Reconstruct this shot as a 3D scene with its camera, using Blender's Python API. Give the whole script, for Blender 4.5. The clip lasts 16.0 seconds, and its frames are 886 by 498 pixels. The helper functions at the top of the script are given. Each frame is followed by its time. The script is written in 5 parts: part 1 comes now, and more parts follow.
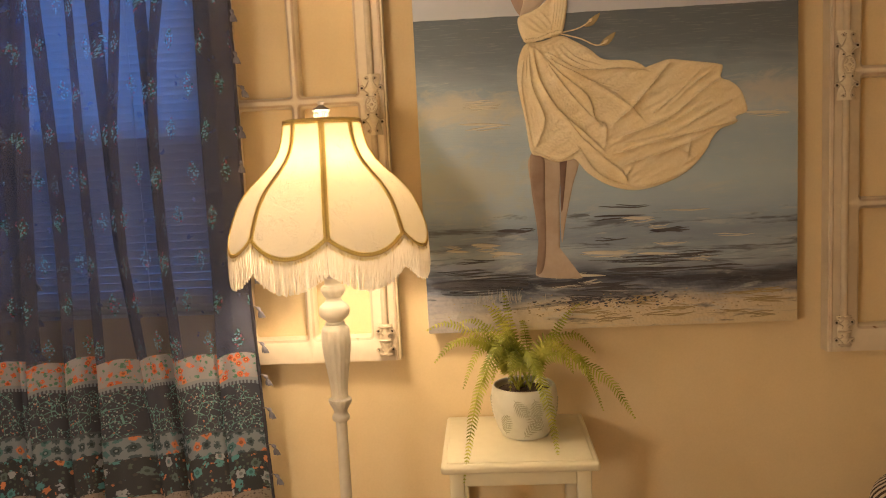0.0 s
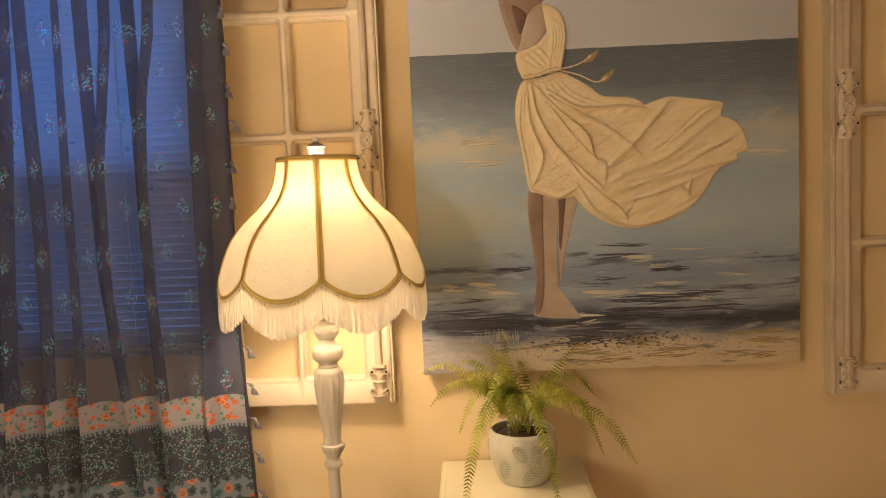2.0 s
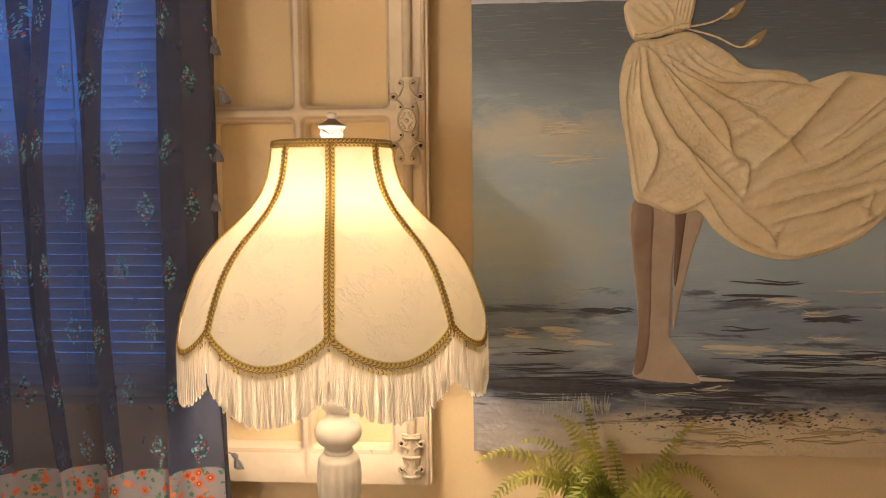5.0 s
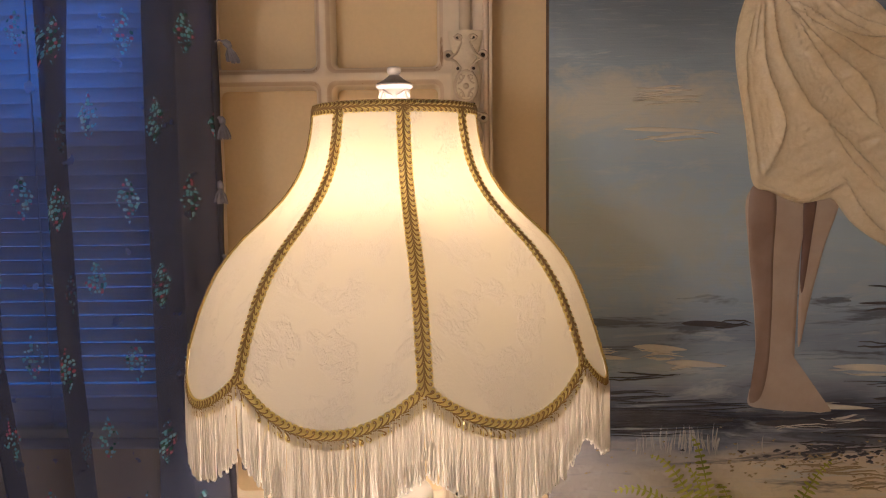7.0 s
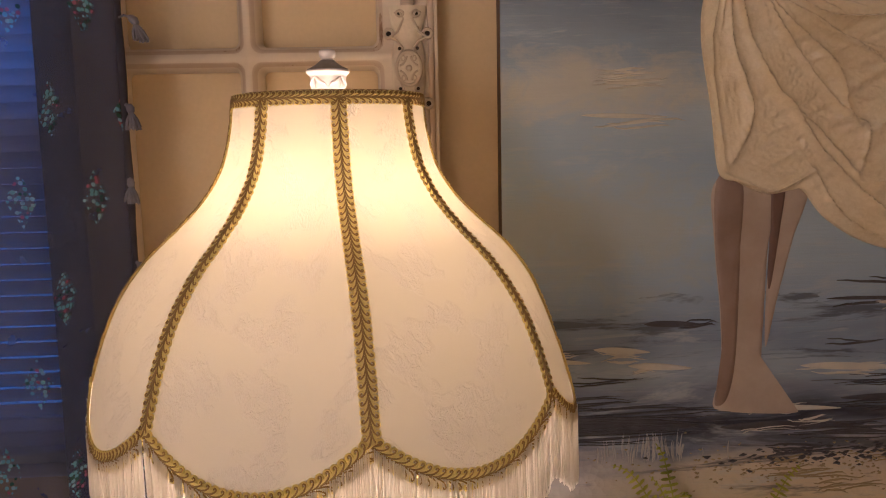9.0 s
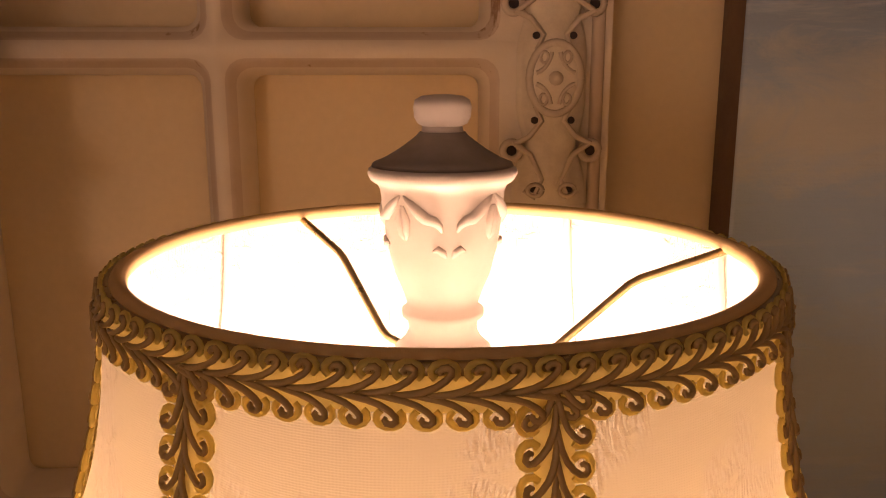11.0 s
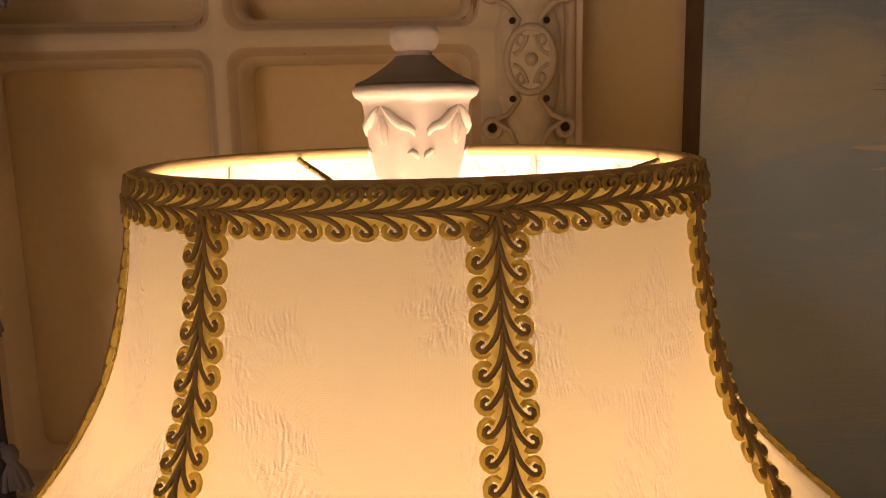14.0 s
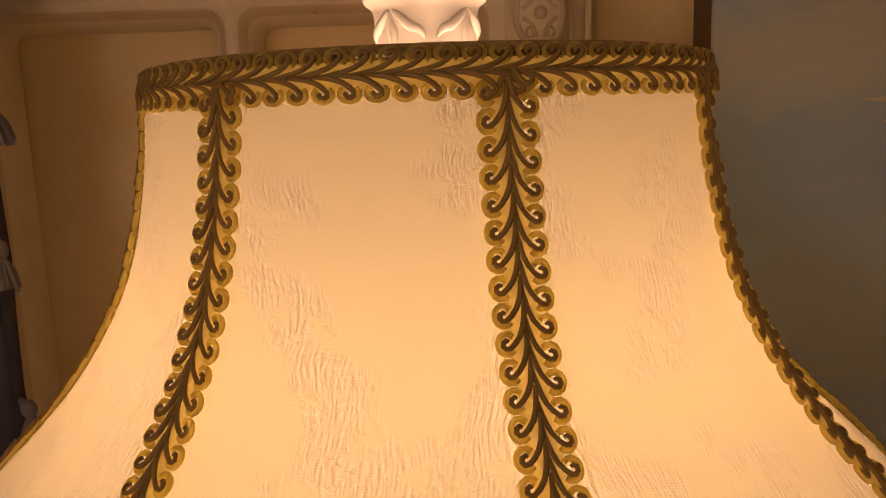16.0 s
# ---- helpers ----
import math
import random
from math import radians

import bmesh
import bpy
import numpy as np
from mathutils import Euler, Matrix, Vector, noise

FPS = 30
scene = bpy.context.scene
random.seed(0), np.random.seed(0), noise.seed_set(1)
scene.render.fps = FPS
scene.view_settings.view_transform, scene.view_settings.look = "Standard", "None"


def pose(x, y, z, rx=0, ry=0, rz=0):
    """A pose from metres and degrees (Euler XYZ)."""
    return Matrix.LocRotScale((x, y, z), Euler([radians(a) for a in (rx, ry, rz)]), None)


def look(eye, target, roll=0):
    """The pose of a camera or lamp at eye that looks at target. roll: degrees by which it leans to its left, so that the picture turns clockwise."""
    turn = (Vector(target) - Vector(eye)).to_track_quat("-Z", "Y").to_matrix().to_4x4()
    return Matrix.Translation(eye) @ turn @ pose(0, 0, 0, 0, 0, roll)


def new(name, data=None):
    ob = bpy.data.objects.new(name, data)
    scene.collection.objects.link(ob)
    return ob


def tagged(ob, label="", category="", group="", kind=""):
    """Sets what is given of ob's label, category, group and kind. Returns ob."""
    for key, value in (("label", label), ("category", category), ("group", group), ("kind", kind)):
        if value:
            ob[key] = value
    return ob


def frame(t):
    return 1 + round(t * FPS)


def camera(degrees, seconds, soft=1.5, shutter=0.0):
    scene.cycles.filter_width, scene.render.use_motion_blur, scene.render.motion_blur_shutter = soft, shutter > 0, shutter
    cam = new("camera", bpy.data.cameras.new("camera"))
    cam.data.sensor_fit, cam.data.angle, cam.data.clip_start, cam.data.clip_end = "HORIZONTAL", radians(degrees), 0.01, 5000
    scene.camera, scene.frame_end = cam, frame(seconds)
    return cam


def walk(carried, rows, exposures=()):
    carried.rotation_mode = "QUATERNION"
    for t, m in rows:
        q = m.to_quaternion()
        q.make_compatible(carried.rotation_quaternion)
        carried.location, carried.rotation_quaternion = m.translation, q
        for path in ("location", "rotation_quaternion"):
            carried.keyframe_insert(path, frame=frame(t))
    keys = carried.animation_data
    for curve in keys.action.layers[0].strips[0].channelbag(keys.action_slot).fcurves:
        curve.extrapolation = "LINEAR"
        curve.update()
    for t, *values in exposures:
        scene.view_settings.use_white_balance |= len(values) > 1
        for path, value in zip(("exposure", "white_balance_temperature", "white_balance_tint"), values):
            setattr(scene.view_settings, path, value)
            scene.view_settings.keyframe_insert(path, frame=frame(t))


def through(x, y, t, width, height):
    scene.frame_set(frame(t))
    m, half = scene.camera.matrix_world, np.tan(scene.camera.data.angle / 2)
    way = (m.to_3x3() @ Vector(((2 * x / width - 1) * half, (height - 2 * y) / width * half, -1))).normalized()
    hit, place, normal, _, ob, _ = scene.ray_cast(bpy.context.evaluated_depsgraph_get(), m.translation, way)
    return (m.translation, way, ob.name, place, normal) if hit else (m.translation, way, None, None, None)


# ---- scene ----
cam = camera(59.1, 16.0, 1.1)
PATH = [
    (0, (0.1, -0.038, 1.424), (-0.01, 1.945, 1.192), -2.8),
    (0.5, (0.099, -0.025, 1.432), (0.01, 1.961, 1.219), -2.5),
    (1, (0.094, -0.015, 1.455), (0.023, 1.975, 1.262), -2.3),
    (1.5, (0.086, 0.004, 1.443), (0.02, 1.995, 1.265), -2.3),
    (2, (0.075, 0.01, 1.447), (0.003, 2.002, 1.283), -2.5),
    (2.5, (0.074, 0.017, 1.449), (-0.009, 2.01, 1.299), -2.8),
    (3, (0.059, 0.021, 1.462), (-0.04, 2.013, 1.312), -3.0),
    (3.2, (0.053, 0.02, 1.468), (-0.052, 2.012, 1.319), -3.0),
    (5.3, (-0.037, 0.653, 1.468), (-0.181, 2.639, 1.278), -0.2),
    (5.5, (-0.071, 0.706, 1.465), (-0.205, 2.693, 1.278), -0.2),
    (6, (-0.164, 0.808, 1.472), (-0.264, 2.797, 1.284), -0.3),
    (6.5, (-0.176, 0.829, 1.464), (-0.246, 2.817, 1.265), -0.5),
    (7, (-0.172, 0.831, 1.455), (-0.219, 2.819, 1.245), -0.8),
    (7.5, (-0.168, 0.829, 1.454), (-0.202, 2.817, 1.234), -1.0),
    (8, (-0.161, 0.833, 1.455), (-0.167, 2.819, 1.222), -1.2),
    (8.5, (-0.159, 0.847, 1.458), (-0.127, 2.831, 1.207), -1.3),
    (9, (-0.178, 0.933, 1.478), (-0.073, 2.91, 1.196), -1.2),
    (9.5, (-0.197, 1.175, 1.513), (-0.005, 3.134, 1.161), -0.8),
    (10, (-0.234, 1.394, 1.574), (-0.126, 3.353, 1.185), -0.5),
    (10.2, (-0.243, 1.432, 1.571), (-0.165, 3.387, 1.152), -0.4),
    (12.3, (-0.25, 1.439, 1.553), (-0.137, 3.39, 1.13), 0.4),
    (12.5, (-0.251, 1.436, 1.552), (-0.138, 3.389, 1.136), 0.2),
    (13, (-0.249, 1.421, 1.549), (-0.141, 3.381, 1.168), -0.2),
    (13.5, (-0.237, 1.404, 1.537), (-0.132, 3.368, 1.173), -0.7),
    (14, (-0.242, 1.397, 1.531), (-0.152, 3.364, 1.182), -1.3),
    (14.5, (-0.239, 1.383, 1.532), (-0.168, 3.352, 1.191), -1.7),
    (15, (-0.235, 1.391, 1.518), (-0.181, 3.362, 1.183), -2.0),
    (15.5, (-0.238, 1.395, 1.512), (-0.19, 3.365, 1.175), -2.0),
    (16, (-0.243, 1.39, 1.503), (-0.183, 3.359, 1.158), -2.1),
]

EXPOSURES = [(0.0, 0.58, 5650, 12), (3.2, 0.58, 5650, 12), (5.3, 0.34, 5100, 15), (7.0, -0.03, 4750, 20), (9.0, -0.16, 4850, 27), (9.5, -0.42, 5200, 38), (10.2, -0.58, 6400, 46), (12.3, -1.00, 6500, 40), (13.5, -0.98, 6200, 30), (15.0, -1.02, 6250, 27), (16.0, -1.08, 6650, 33)]
walk(cam, [(t, look(eye, target, roll)) for t, eye, target, roll in PATH], EXPOSURES)

# ---- world and lights ----
BULB = 152.0
# strength of an invented soft fill that stands behind the view
FILL_LIGHT = 22.0
DUSK = 4.7
world = bpy.data.worlds.new("dusk")
scene.world = world
world.use_nodes = True
world.node_tree.nodes["Background"].inputs[0].default_value = (0.075, 0.21, 0.56, 1)
world.node_tree.nodes["Background"].inputs[1].default_value = DUSK


# ---- node helpers ----
class Nodes:
    """A small wrapper that builds a node material."""

    def __init__(self, name):
        self.mat = bpy.data.materials.new(name)
        self.mat.use_nodes = True
        self.t = self.mat.node_tree
        self.t.nodes.clear()
        self.out = self.t.nodes.new("ShaderNodeOutputMaterial")

    def n(self, kind, ins=None, operation=None, data_type=None, blend_type=None, bands_direction=None, feature=None):
        node = self.t.nodes.new("ShaderNode" + kind)
        if operation:
            node.operation = operation
        if data_type:
            node.data_type = data_type
        if blend_type:
            node.blend_type = blend_type
        if bands_direction:
            node.bands_direction = bands_direction
        if feature:
            node.feature = feature
        for k, v in (ins or {}).items():
            self.put(node.inputs[k], v)
        return node

    def put(self, socket, v):
        if isinstance(v, bpy.types.NodeSocket):
            self.t.links.new(v, socket)
        else:
            if isinstance(v, tuple) and len(v) == 3 and socket.type == "RGBA":
                v = (*v, 1)
            socket.default_value = v

    def math(self, op, a, b=0.0, c=0.0):
        node = self.n("Math", operation=op)
        for i, v in enumerate((a, b, c)):
            self.put(node.inputs[i], v)
        return node.outputs[0]

    def mix(self, f, a, b, blend="MIX"):
        node = self.n("Mix", data_type="RGBA", blend_type=blend)
        self.put(node.inputs[0], f)
        self.put(node.inputs[6], a)
        self.put(node.inputs[7], b)
        return node.outputs[2]

    def ramp(self, f, stops, interp="LINEAR"):
        node = self.n("ValToRGB", {"Fac": f})
        node.color_ramp.interpolation = interp
        el = node.color_ramp.elements
        for i, (p, c) in enumerate(stops):
            e = el[i] if i < 2 else el.new(p)
            e.position = p
            e.color = (*c, 1) if isinstance(c, tuple) else (c, c, c, 1)
        return node.outputs["Color"]

    def coord(self, which="Object", scale=(1, 1, 1), loc=(0, 0, 0), rot=(0, 0, 0)):
        tc = self.n("TexCoord").outputs[which]
        return self.n("Mapping", {"Vector": tc, "Scale": scale, "Location": loc, "Rotation": rot}).outputs[0]

    def noise(self, vec, scale, detail=4.0, rough=0.55, dist=0.0):
        return self.n("TexNoise", {"Vector": vec, "Scale": scale, "Detail": detail, "Roughness": rough, "Distortion": dist}).outputs["Fac"]

    def bump(self, h, strength=0.3, dist=0.002, normal=None):
        ins = {"Height": h, "Strength": strength, "Distance": dist}
        if normal is not None:
            ins["Normal"] = normal
        return self.n("Bump", ins).outputs[0]

    def done(self, shader):
        self.t.links.new(shader, self.out.inputs["Surface"])
        return self.mat

    def principled(self, color, rough=0.5, normal=None, metal=0.0, **more):
        ins = {"Base Color": color, "Roughness": rough, "Metallic": metal}
        if normal is not None:
            ins["Normal"] = normal
        ins.update(more)
        return self.n("BsdfPrincipled", ins).outputs[0]


def paint_mat(name, a, b, rough=0.5, scale=6.0, grain=60.0, bump=0.25, dist=0.001, wear=None, wear_at=0.68, metal=0.0, edges=0.0):
    """Two-tone surface with coarse stains, fine grain, relief and optional worn patches."""
    m = Nodes(name)
    v = m.coord()
    big = m.noise(v, scale, 5)
    fine = m.noise(v, grain, 4)
    col = m.mix(m.ramp(big, [(0.35, 0.0), (0.65, 1.0)]), a, b)
    col = m.mix(m.math("MULTIPLY", fine, 0.25), col, tuple(0.6 * x for x in a))
    if wear:
        spots = m.noise(m.coord(scale=(1, 1, 0.35)), grain * 0.5, 6, 0.7)
        col = m.mix(m.ramp(spots, [(wear_at, 0.0), (wear_at + 0.05, 1.0)]), col, wear)
    if edges:
        sharp = m.math("ADD", m.n("NewGeometry").outputs["Pointiness"], m.math("MULTIPLY", m.math("SUBTRACT", m.noise(v, grain, 5, 0.7), 0.5), 0.05))
        col = m.mix(m.math("MULTIPLY", m.ramp(sharp, [(0.540, 0.0), (0.580, 1.0)]), edges), col, wear)
    r = m.math("ADD", m.math("MULTIPLY", fine, 0.2), rough - 0.1)
    return m.done(m.principled(col, r, m.bump(fine, bump, dist), metal))


# ---- materials ----
WALL = paint_mat("wall_paint", (0.78, 0.62, 0.36), (0.72, 0.56, 0.31), 0.75, 3.0, 180.0, 0.12, 0.001)
CEIL = paint_mat("ceiling_paint", (0.86, 0.83, 0.77), (0.82, 0.79, 0.73), 0.85, 3.0, 120.0)
FLOOR = paint_mat("floor_wood", (0.24, 0.13, 0.06), (0.18, 0.09, 0.04), 0.4, 4.0, 40.0)
SHUTTER = paint_mat("aged_cream_paint", (0.75, 0.65, 0.49), (0.66, 0.56, 0.41), 0.55, 9.0, 70.0, 0.35, 0.0015, (0.30, 0.19, 0.10), 0.71)
WORN = paint_mat("worn_cream_paint", (0.66, 0.54, 0.40), (0.52, 0.40, 0.27), 0.6, 9.0, 70.0, 0.5, 0.0015, (0.28, 0.17, 0.09), 0.615)
IRON = paint_mat("painted_ironwork", (0.76, 0.68, 0.51), (0.66, 0.57, 0.41), 0.5, 30.0, 140.0, 0.4, 0.001, (0.26, 0.17, 0.10), 0.68, 0.0, 0.35)
HOLE = paint_mat("dark_hole", (0.03, 0.02, 0.015), (0.04, 0.025, 0.02), 0.8)
LATCH = paint_mat("tarnished_metal", (0.22, 0.20, 0.18), (0.12, 0.11, 0.10), 0.4, 40.0, 90.0, 0.2, 0.001, None, 0.7, 0.7)
LAMPWHITE = paint_mat("ivory_enamel", (0.70, 0.65, 0.54), (0.64, 0.58, 0.47), 0.35, 14.0, 60.0, 0.12, 0.0008, (0.42, 0.33, 0.22), 0.74)
PLASTERWHITE = paint_mat("white_finial_paint", (0.56, 0.51, 0.47), (0.50, 0.45, 0.41), 0.5, 60.0, 260.0, 0.15, 0.0004, (0.2, 0.16, 0.12), 0.80)
# brown-grey stands for the shadow on the finial's cap, lit from below
CAP = paint_mat("shadowed_cap_paint", (0.27, 0.23, 0.20), (0.20, 0.17, 0.145), 0.55, 90.0, 260.0, 0.2, 0.0004)
WIRE = paint_mat("brass_wire", (0.45, 0.36, 0.18), (0.30, 0.23, 0.10), 0.3, 60.0, 200.0, 0.1, 0.0004, None, 0.7, 0.9)
STOOLPAINT = paint_mat("cream_stool_paint", (0.74, 0.68, 0.48), (0.70, 0.63, 0.43), 0.4, 5.0, 45.0, 0.15, 0.001, (0.45, 0.38, 0.24), 0.76)
POT = paint_mat("glazed_pot", (0.62, 0.60, 0.50), (0.55, 0.53, 0.43), 0.45, 18.0, 90.0, 0.3, 0.001)
POTLEAF = paint_mat("pot_leaf_relief", (0.36, 0.36, 0.24), (0.44, 0.43, 0.31), 0.55, 30.0, 120.0)
SOIL = paint_mat("soil", (0.05, 0.03, 0.02), (0.09, 0.06, 0.035), 0.95, 60.0, 120.0, 0.9, 0.004)
WINFRAME = paint_mat("window_paint", (0.7, 0.7, 0.7), (0.62, 0.62, 0.63), 0.45)
CORD = paint_mat("dark_cord", (0.03, 0.03, 0.045), (0.05, 0.045, 0.06), 0.8, 60.0, 200.0)
TASSEL = paint_mat("grey_blue_tassel", (0.17, 0.165, 0.20), (0.24, 0.23, 0.26), 0.85, 60.0, 300.0, 0.5, 0.001)


def leaf_mat():
    m = Nodes("fern_leaf")
    tone = m.noise(m.coord(), 14.0, 3)
    col = m.ramp(tone, [(0.3, (0.17, 0.20, 0.02)), (0.5, (0.40, 0.42, 0.05)), (0.7, (0.62, 0.60, 0.10))])
    p = m.principled(col, 0.45, m.bump(m.noise(m.coord(), 300.0), 0.2, 0.0005))
    tr = m.n("BsdfTranslucent", {"Color": col}).outputs[0]
    return m.done(m.n("MixShader", {0: 0.42, 1: p, 2: tr}).outputs[0])


def silk_mat(name, color, through, rough=0.5, grain=400.0):
    """Thin thread or cloth that lets part of the light through."""
    m = Nodes(name)
    f = m.noise(m.coord(), grain, 3)
    col = m.mix(m.math("MULTIPLY", f, 0.5), color, tuple(0.72 * c for c in color))
    nb = m.bump(f, 0.3, 0.0005)
    p = m.principled(col, rough, nb)
    tr = m.n("BsdfTranslucent", {"Color": col}).outputs[0]
    return m.done(m.n("MixShader", {0: through, 1: p, 2: tr}).outputs[0])


def shade_mat():
    """Cream damask: fine weave, with slanting raised threads gathered in sprays, their lit and shaded sides painted in.
    """
    m = Nodes("cream_damask")
    uv = m.n("TexCoord").outputs["UV"]
    warp = m.n("TexWave", {"Vector": uv, "Scale": 500.0, "Distortion": 2.4, "Detail": 2.0, "Detail Scale": 0.6}, bands_direction="X").outputs["Fac"]
    weft = m.n("TexWave", {"Vector": uv, "Scale": 600.0, "Distortion": 2.0, "Detail": 2.0, "Detail Scale": 0.6}, bands_direction="Y").outputs["Fac"]
    weave = m.math("ADD", m.math("MULTIPLY", warp, 0.5), weft)
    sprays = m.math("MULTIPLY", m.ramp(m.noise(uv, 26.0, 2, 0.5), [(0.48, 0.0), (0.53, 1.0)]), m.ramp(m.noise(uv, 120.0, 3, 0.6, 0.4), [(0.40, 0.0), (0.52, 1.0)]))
    bent = m.n("VectorMath", {0: uv, 1: m.n("VectorMath", {0: m.n("TexNoise", {"Vector": uv, "Scale": 60.0, "Detail": 1.0}).outputs["Color"], 1: (0.006, 0.003, 0)}, operation="MULTIPLY").outputs[0]}, operation="ADD").outputs[0]

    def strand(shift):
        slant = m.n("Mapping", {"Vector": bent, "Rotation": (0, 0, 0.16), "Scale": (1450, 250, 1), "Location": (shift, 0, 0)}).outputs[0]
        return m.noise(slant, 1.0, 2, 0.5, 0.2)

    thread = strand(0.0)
    # emboss: the offset difference tints a lit and a shaded side into the colour
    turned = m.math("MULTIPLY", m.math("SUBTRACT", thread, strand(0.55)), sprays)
    lit_side = m.math("MAXIMUM", turned, 0.0)
    shaded_side = m.math("MAXIMUM", m.math("MULTIPLY", turned, -1.0), 0.0)
    plain = m.bump(weave, 0.20, 0.0003)
    nb = m.bump(m.math("MULTIPLY", thread, sprays), 0.9, 0.0012, plain)
    tone = m.noise(uv, 9.0, 3)
    col = m.mix(tone, (0.88, 0.74, 0.46), (0.84, 0.69, 0.40))
    col = m.mix(m.math("MULTIPLY", lit_side, 24.0), col, (0.98, 0.90, 0.70))
    col = m.mix(m.math("MULTIPLY", shaded_side, 24.0), col, (0.64, 0.46, 0.23))
    col = m.mix(m.math("MULTIPLY", weave, 0.09), col, (0.58, 0.42, 0.22))
    lining = m.mix(m.math("MULTIPLY", weave, 0.06), (0.53, 0.53, 0.52), (0.48, 0.475, 0.465))
    d = m.n("BsdfDiffuse", {"Color": lining, "Normal": nb}).outputs[0]
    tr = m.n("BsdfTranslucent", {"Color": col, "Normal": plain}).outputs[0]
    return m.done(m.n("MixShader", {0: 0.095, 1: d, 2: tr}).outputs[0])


def glow_mat(name, color, strength):
    m = Nodes(name)
    return m.done(m.n("Emission", {"Color": color, "Strength": strength}).outputs[0])


def curtain_mat():
    """Sheer printed cotton: sprigs above, flowered bands below. UV in metres, v is the height."""
    m = Nodes("printed_sheer")
    uv = m.n("TexCoord").outputs["UV"]
    sep = m.n("SeparateXYZ", {"Vector": uv})
    u, v = sep.outputs[0], sep.outputs[1]
    # staggered sprigs
    px, pz = 0.088, 0.104
    row = m.math("FLOOR", m.math("DIVIDE", v, pz))
    su = m.math("ADD", m.math("DIVIDE", u, px), m.math("MULTIPLY", row, 0.5))
    du = m.math("MULTIPLY", m.math("SUBTRACT", m.math("FRACT", su), 0.5), px)
    dv = m.math("MULTIPLY", m.math("SUBTRACT", m.math("FRACT", m.math("DIVIDE", v, pz)), 0.5), pz)
    rad = m.math("ADD", m.math("ABSOLUTE", m.math("MULTIPLY", du, 2.0)), m.math("ABSOLUTE", dv))
    sprig = m.math("LESS_THAN", rad, 0.031)
    vor = m.n("TexVoronoi", {"Vector": uv, "Scale": 190.0, "Randomness": 0.6})
    dots = m.math("LESS_THAN", vor.outputs["Distance"], 0.46)
    hue = m.n("SeparateXYZ", {"Vector": vor.outputs["Color"]}).outputs[0]
    tint = m.ramp(hue, [(0.0, (0.20, 0.44, 0.46)), (0.42, (0.05, 0.12, 0.08)), (0.54, (0.42, 0.13, 0.15)), (0.70, (0.30, 0.50, 0.52))], "CONSTANT")
    sprig = m.math("MULTIPLY", sprig, dots)
    cloth = m.mix(m.noise(uv, 25.0, 4), (0.105, 0.120, 0.205), (0.135, 0.150, 0.240))
    col = m.mix(sprig, cloth, tint)

    def band(lo, hi):
        return m.math("MULTIPLY", m.math("GREATER_THAN", v, lo), m.math("LESS_THAN", v, hi))

    def flowers(scale, size, stops, base, rnd=0.35, heart=None):
        """Scattered blossoms with ragged petals and, where given, a heart of another colour."""
        vo = m.n("TexVoronoi", {"Vector": uv, "Scale": scale, "Randomness": rnd})
        h = m.n("SeparateXYZ", {"Vector": vo.outputs["Color"]}).outputs[0]
        wob = m.math("ADD", vo.outputs["Distance"], m.math("MULTIPLY", m.math("SUBTRACT", m.noise(uv, scale * 4, 1), 0.5), 0.55))
        out = m.mix(m.math("LESS_THAN", wob, size), base, m.ramp(h, stops, "CONSTANT"))
        if heart:
            out = m.mix(m.math("LESS_THAN", vo.outputs["Distance"], size * 0.55), out, m.ramp(h, [(p, tuple(0.55 * x for x in c)) for p, c in stops], "CONSTANT"))
            out = m.mix(m.math("LESS_THAN", vo.outputs["Distance"], size * 0.28), out, heart)
        return out

    leaves = flowers(85.0, 0.36, [(0.0, (0.14, 0.30, 0.22)), (0.5, (0.44, 0.43, 0.47)), (0.75, (0.20, 0.36, 0.30))], (0.44, 0.43, 0.47), 0.9)
    whiteband = flowers(54.0, 0.42, [(0.0, (0.78, 0.22, 0.10)), (0.62, (0.16, 0.33, 0.24)), (0.78, (0.82, 0.32, 0.16))], leaves, 0.7, (0.80, 0.52, 0.22))
    dark = m.mix(m.noise(uv, 30.0), (0.070, 0.078, 0.108), (0.100, 0.105, 0.140))
    branch = m.n("TexVoronoi", {"Vector": uv, "Scale": 44.0}, feature="DISTANCE_TO_EDGE").outputs["Distance"]
    tree = m.mix(m.math("LESS_THAN", branch, 0.020), dark, (0.20, 0.40, 0.38))
    seeds = flowers(165.0, 0.34, [(0.0, (0.42, 0.50, 0.52)), (0.30, (0.20, 0.40, 0.40)), (0.66, (0.60, 0.30, 0.22)), (0.74, (0.12, 0.12, 0.14))], tree, 0.9)
    crowns = m.math("GREATER_THAN", m.noise(uv, 11.0, 2), 0.43)
    treezone = m.mix(crowns, dark, seeds)
    greyband = flowers(36.0, 0.40, [(0.0, (0.10, 0.14, 0.17)), (0.62, (0.70, 0.26, 0.14)), (0.78, (0.12, 0.24, 0.27))], (0.27, 0.32, 0.38), 0.25, (0.30, 0.36, 0.42))
    small = flowers(80.0, 0.30, [(0.0, (0.13, 0.17, 0.15)), (0.45, (0.18, 0.36, 0.38)), (0.62, (0.70, 0.28, 0.15)), (0.72, (0.11, 0.11, 0.11))], (0.075, 0.080, 0.095), 1.0)
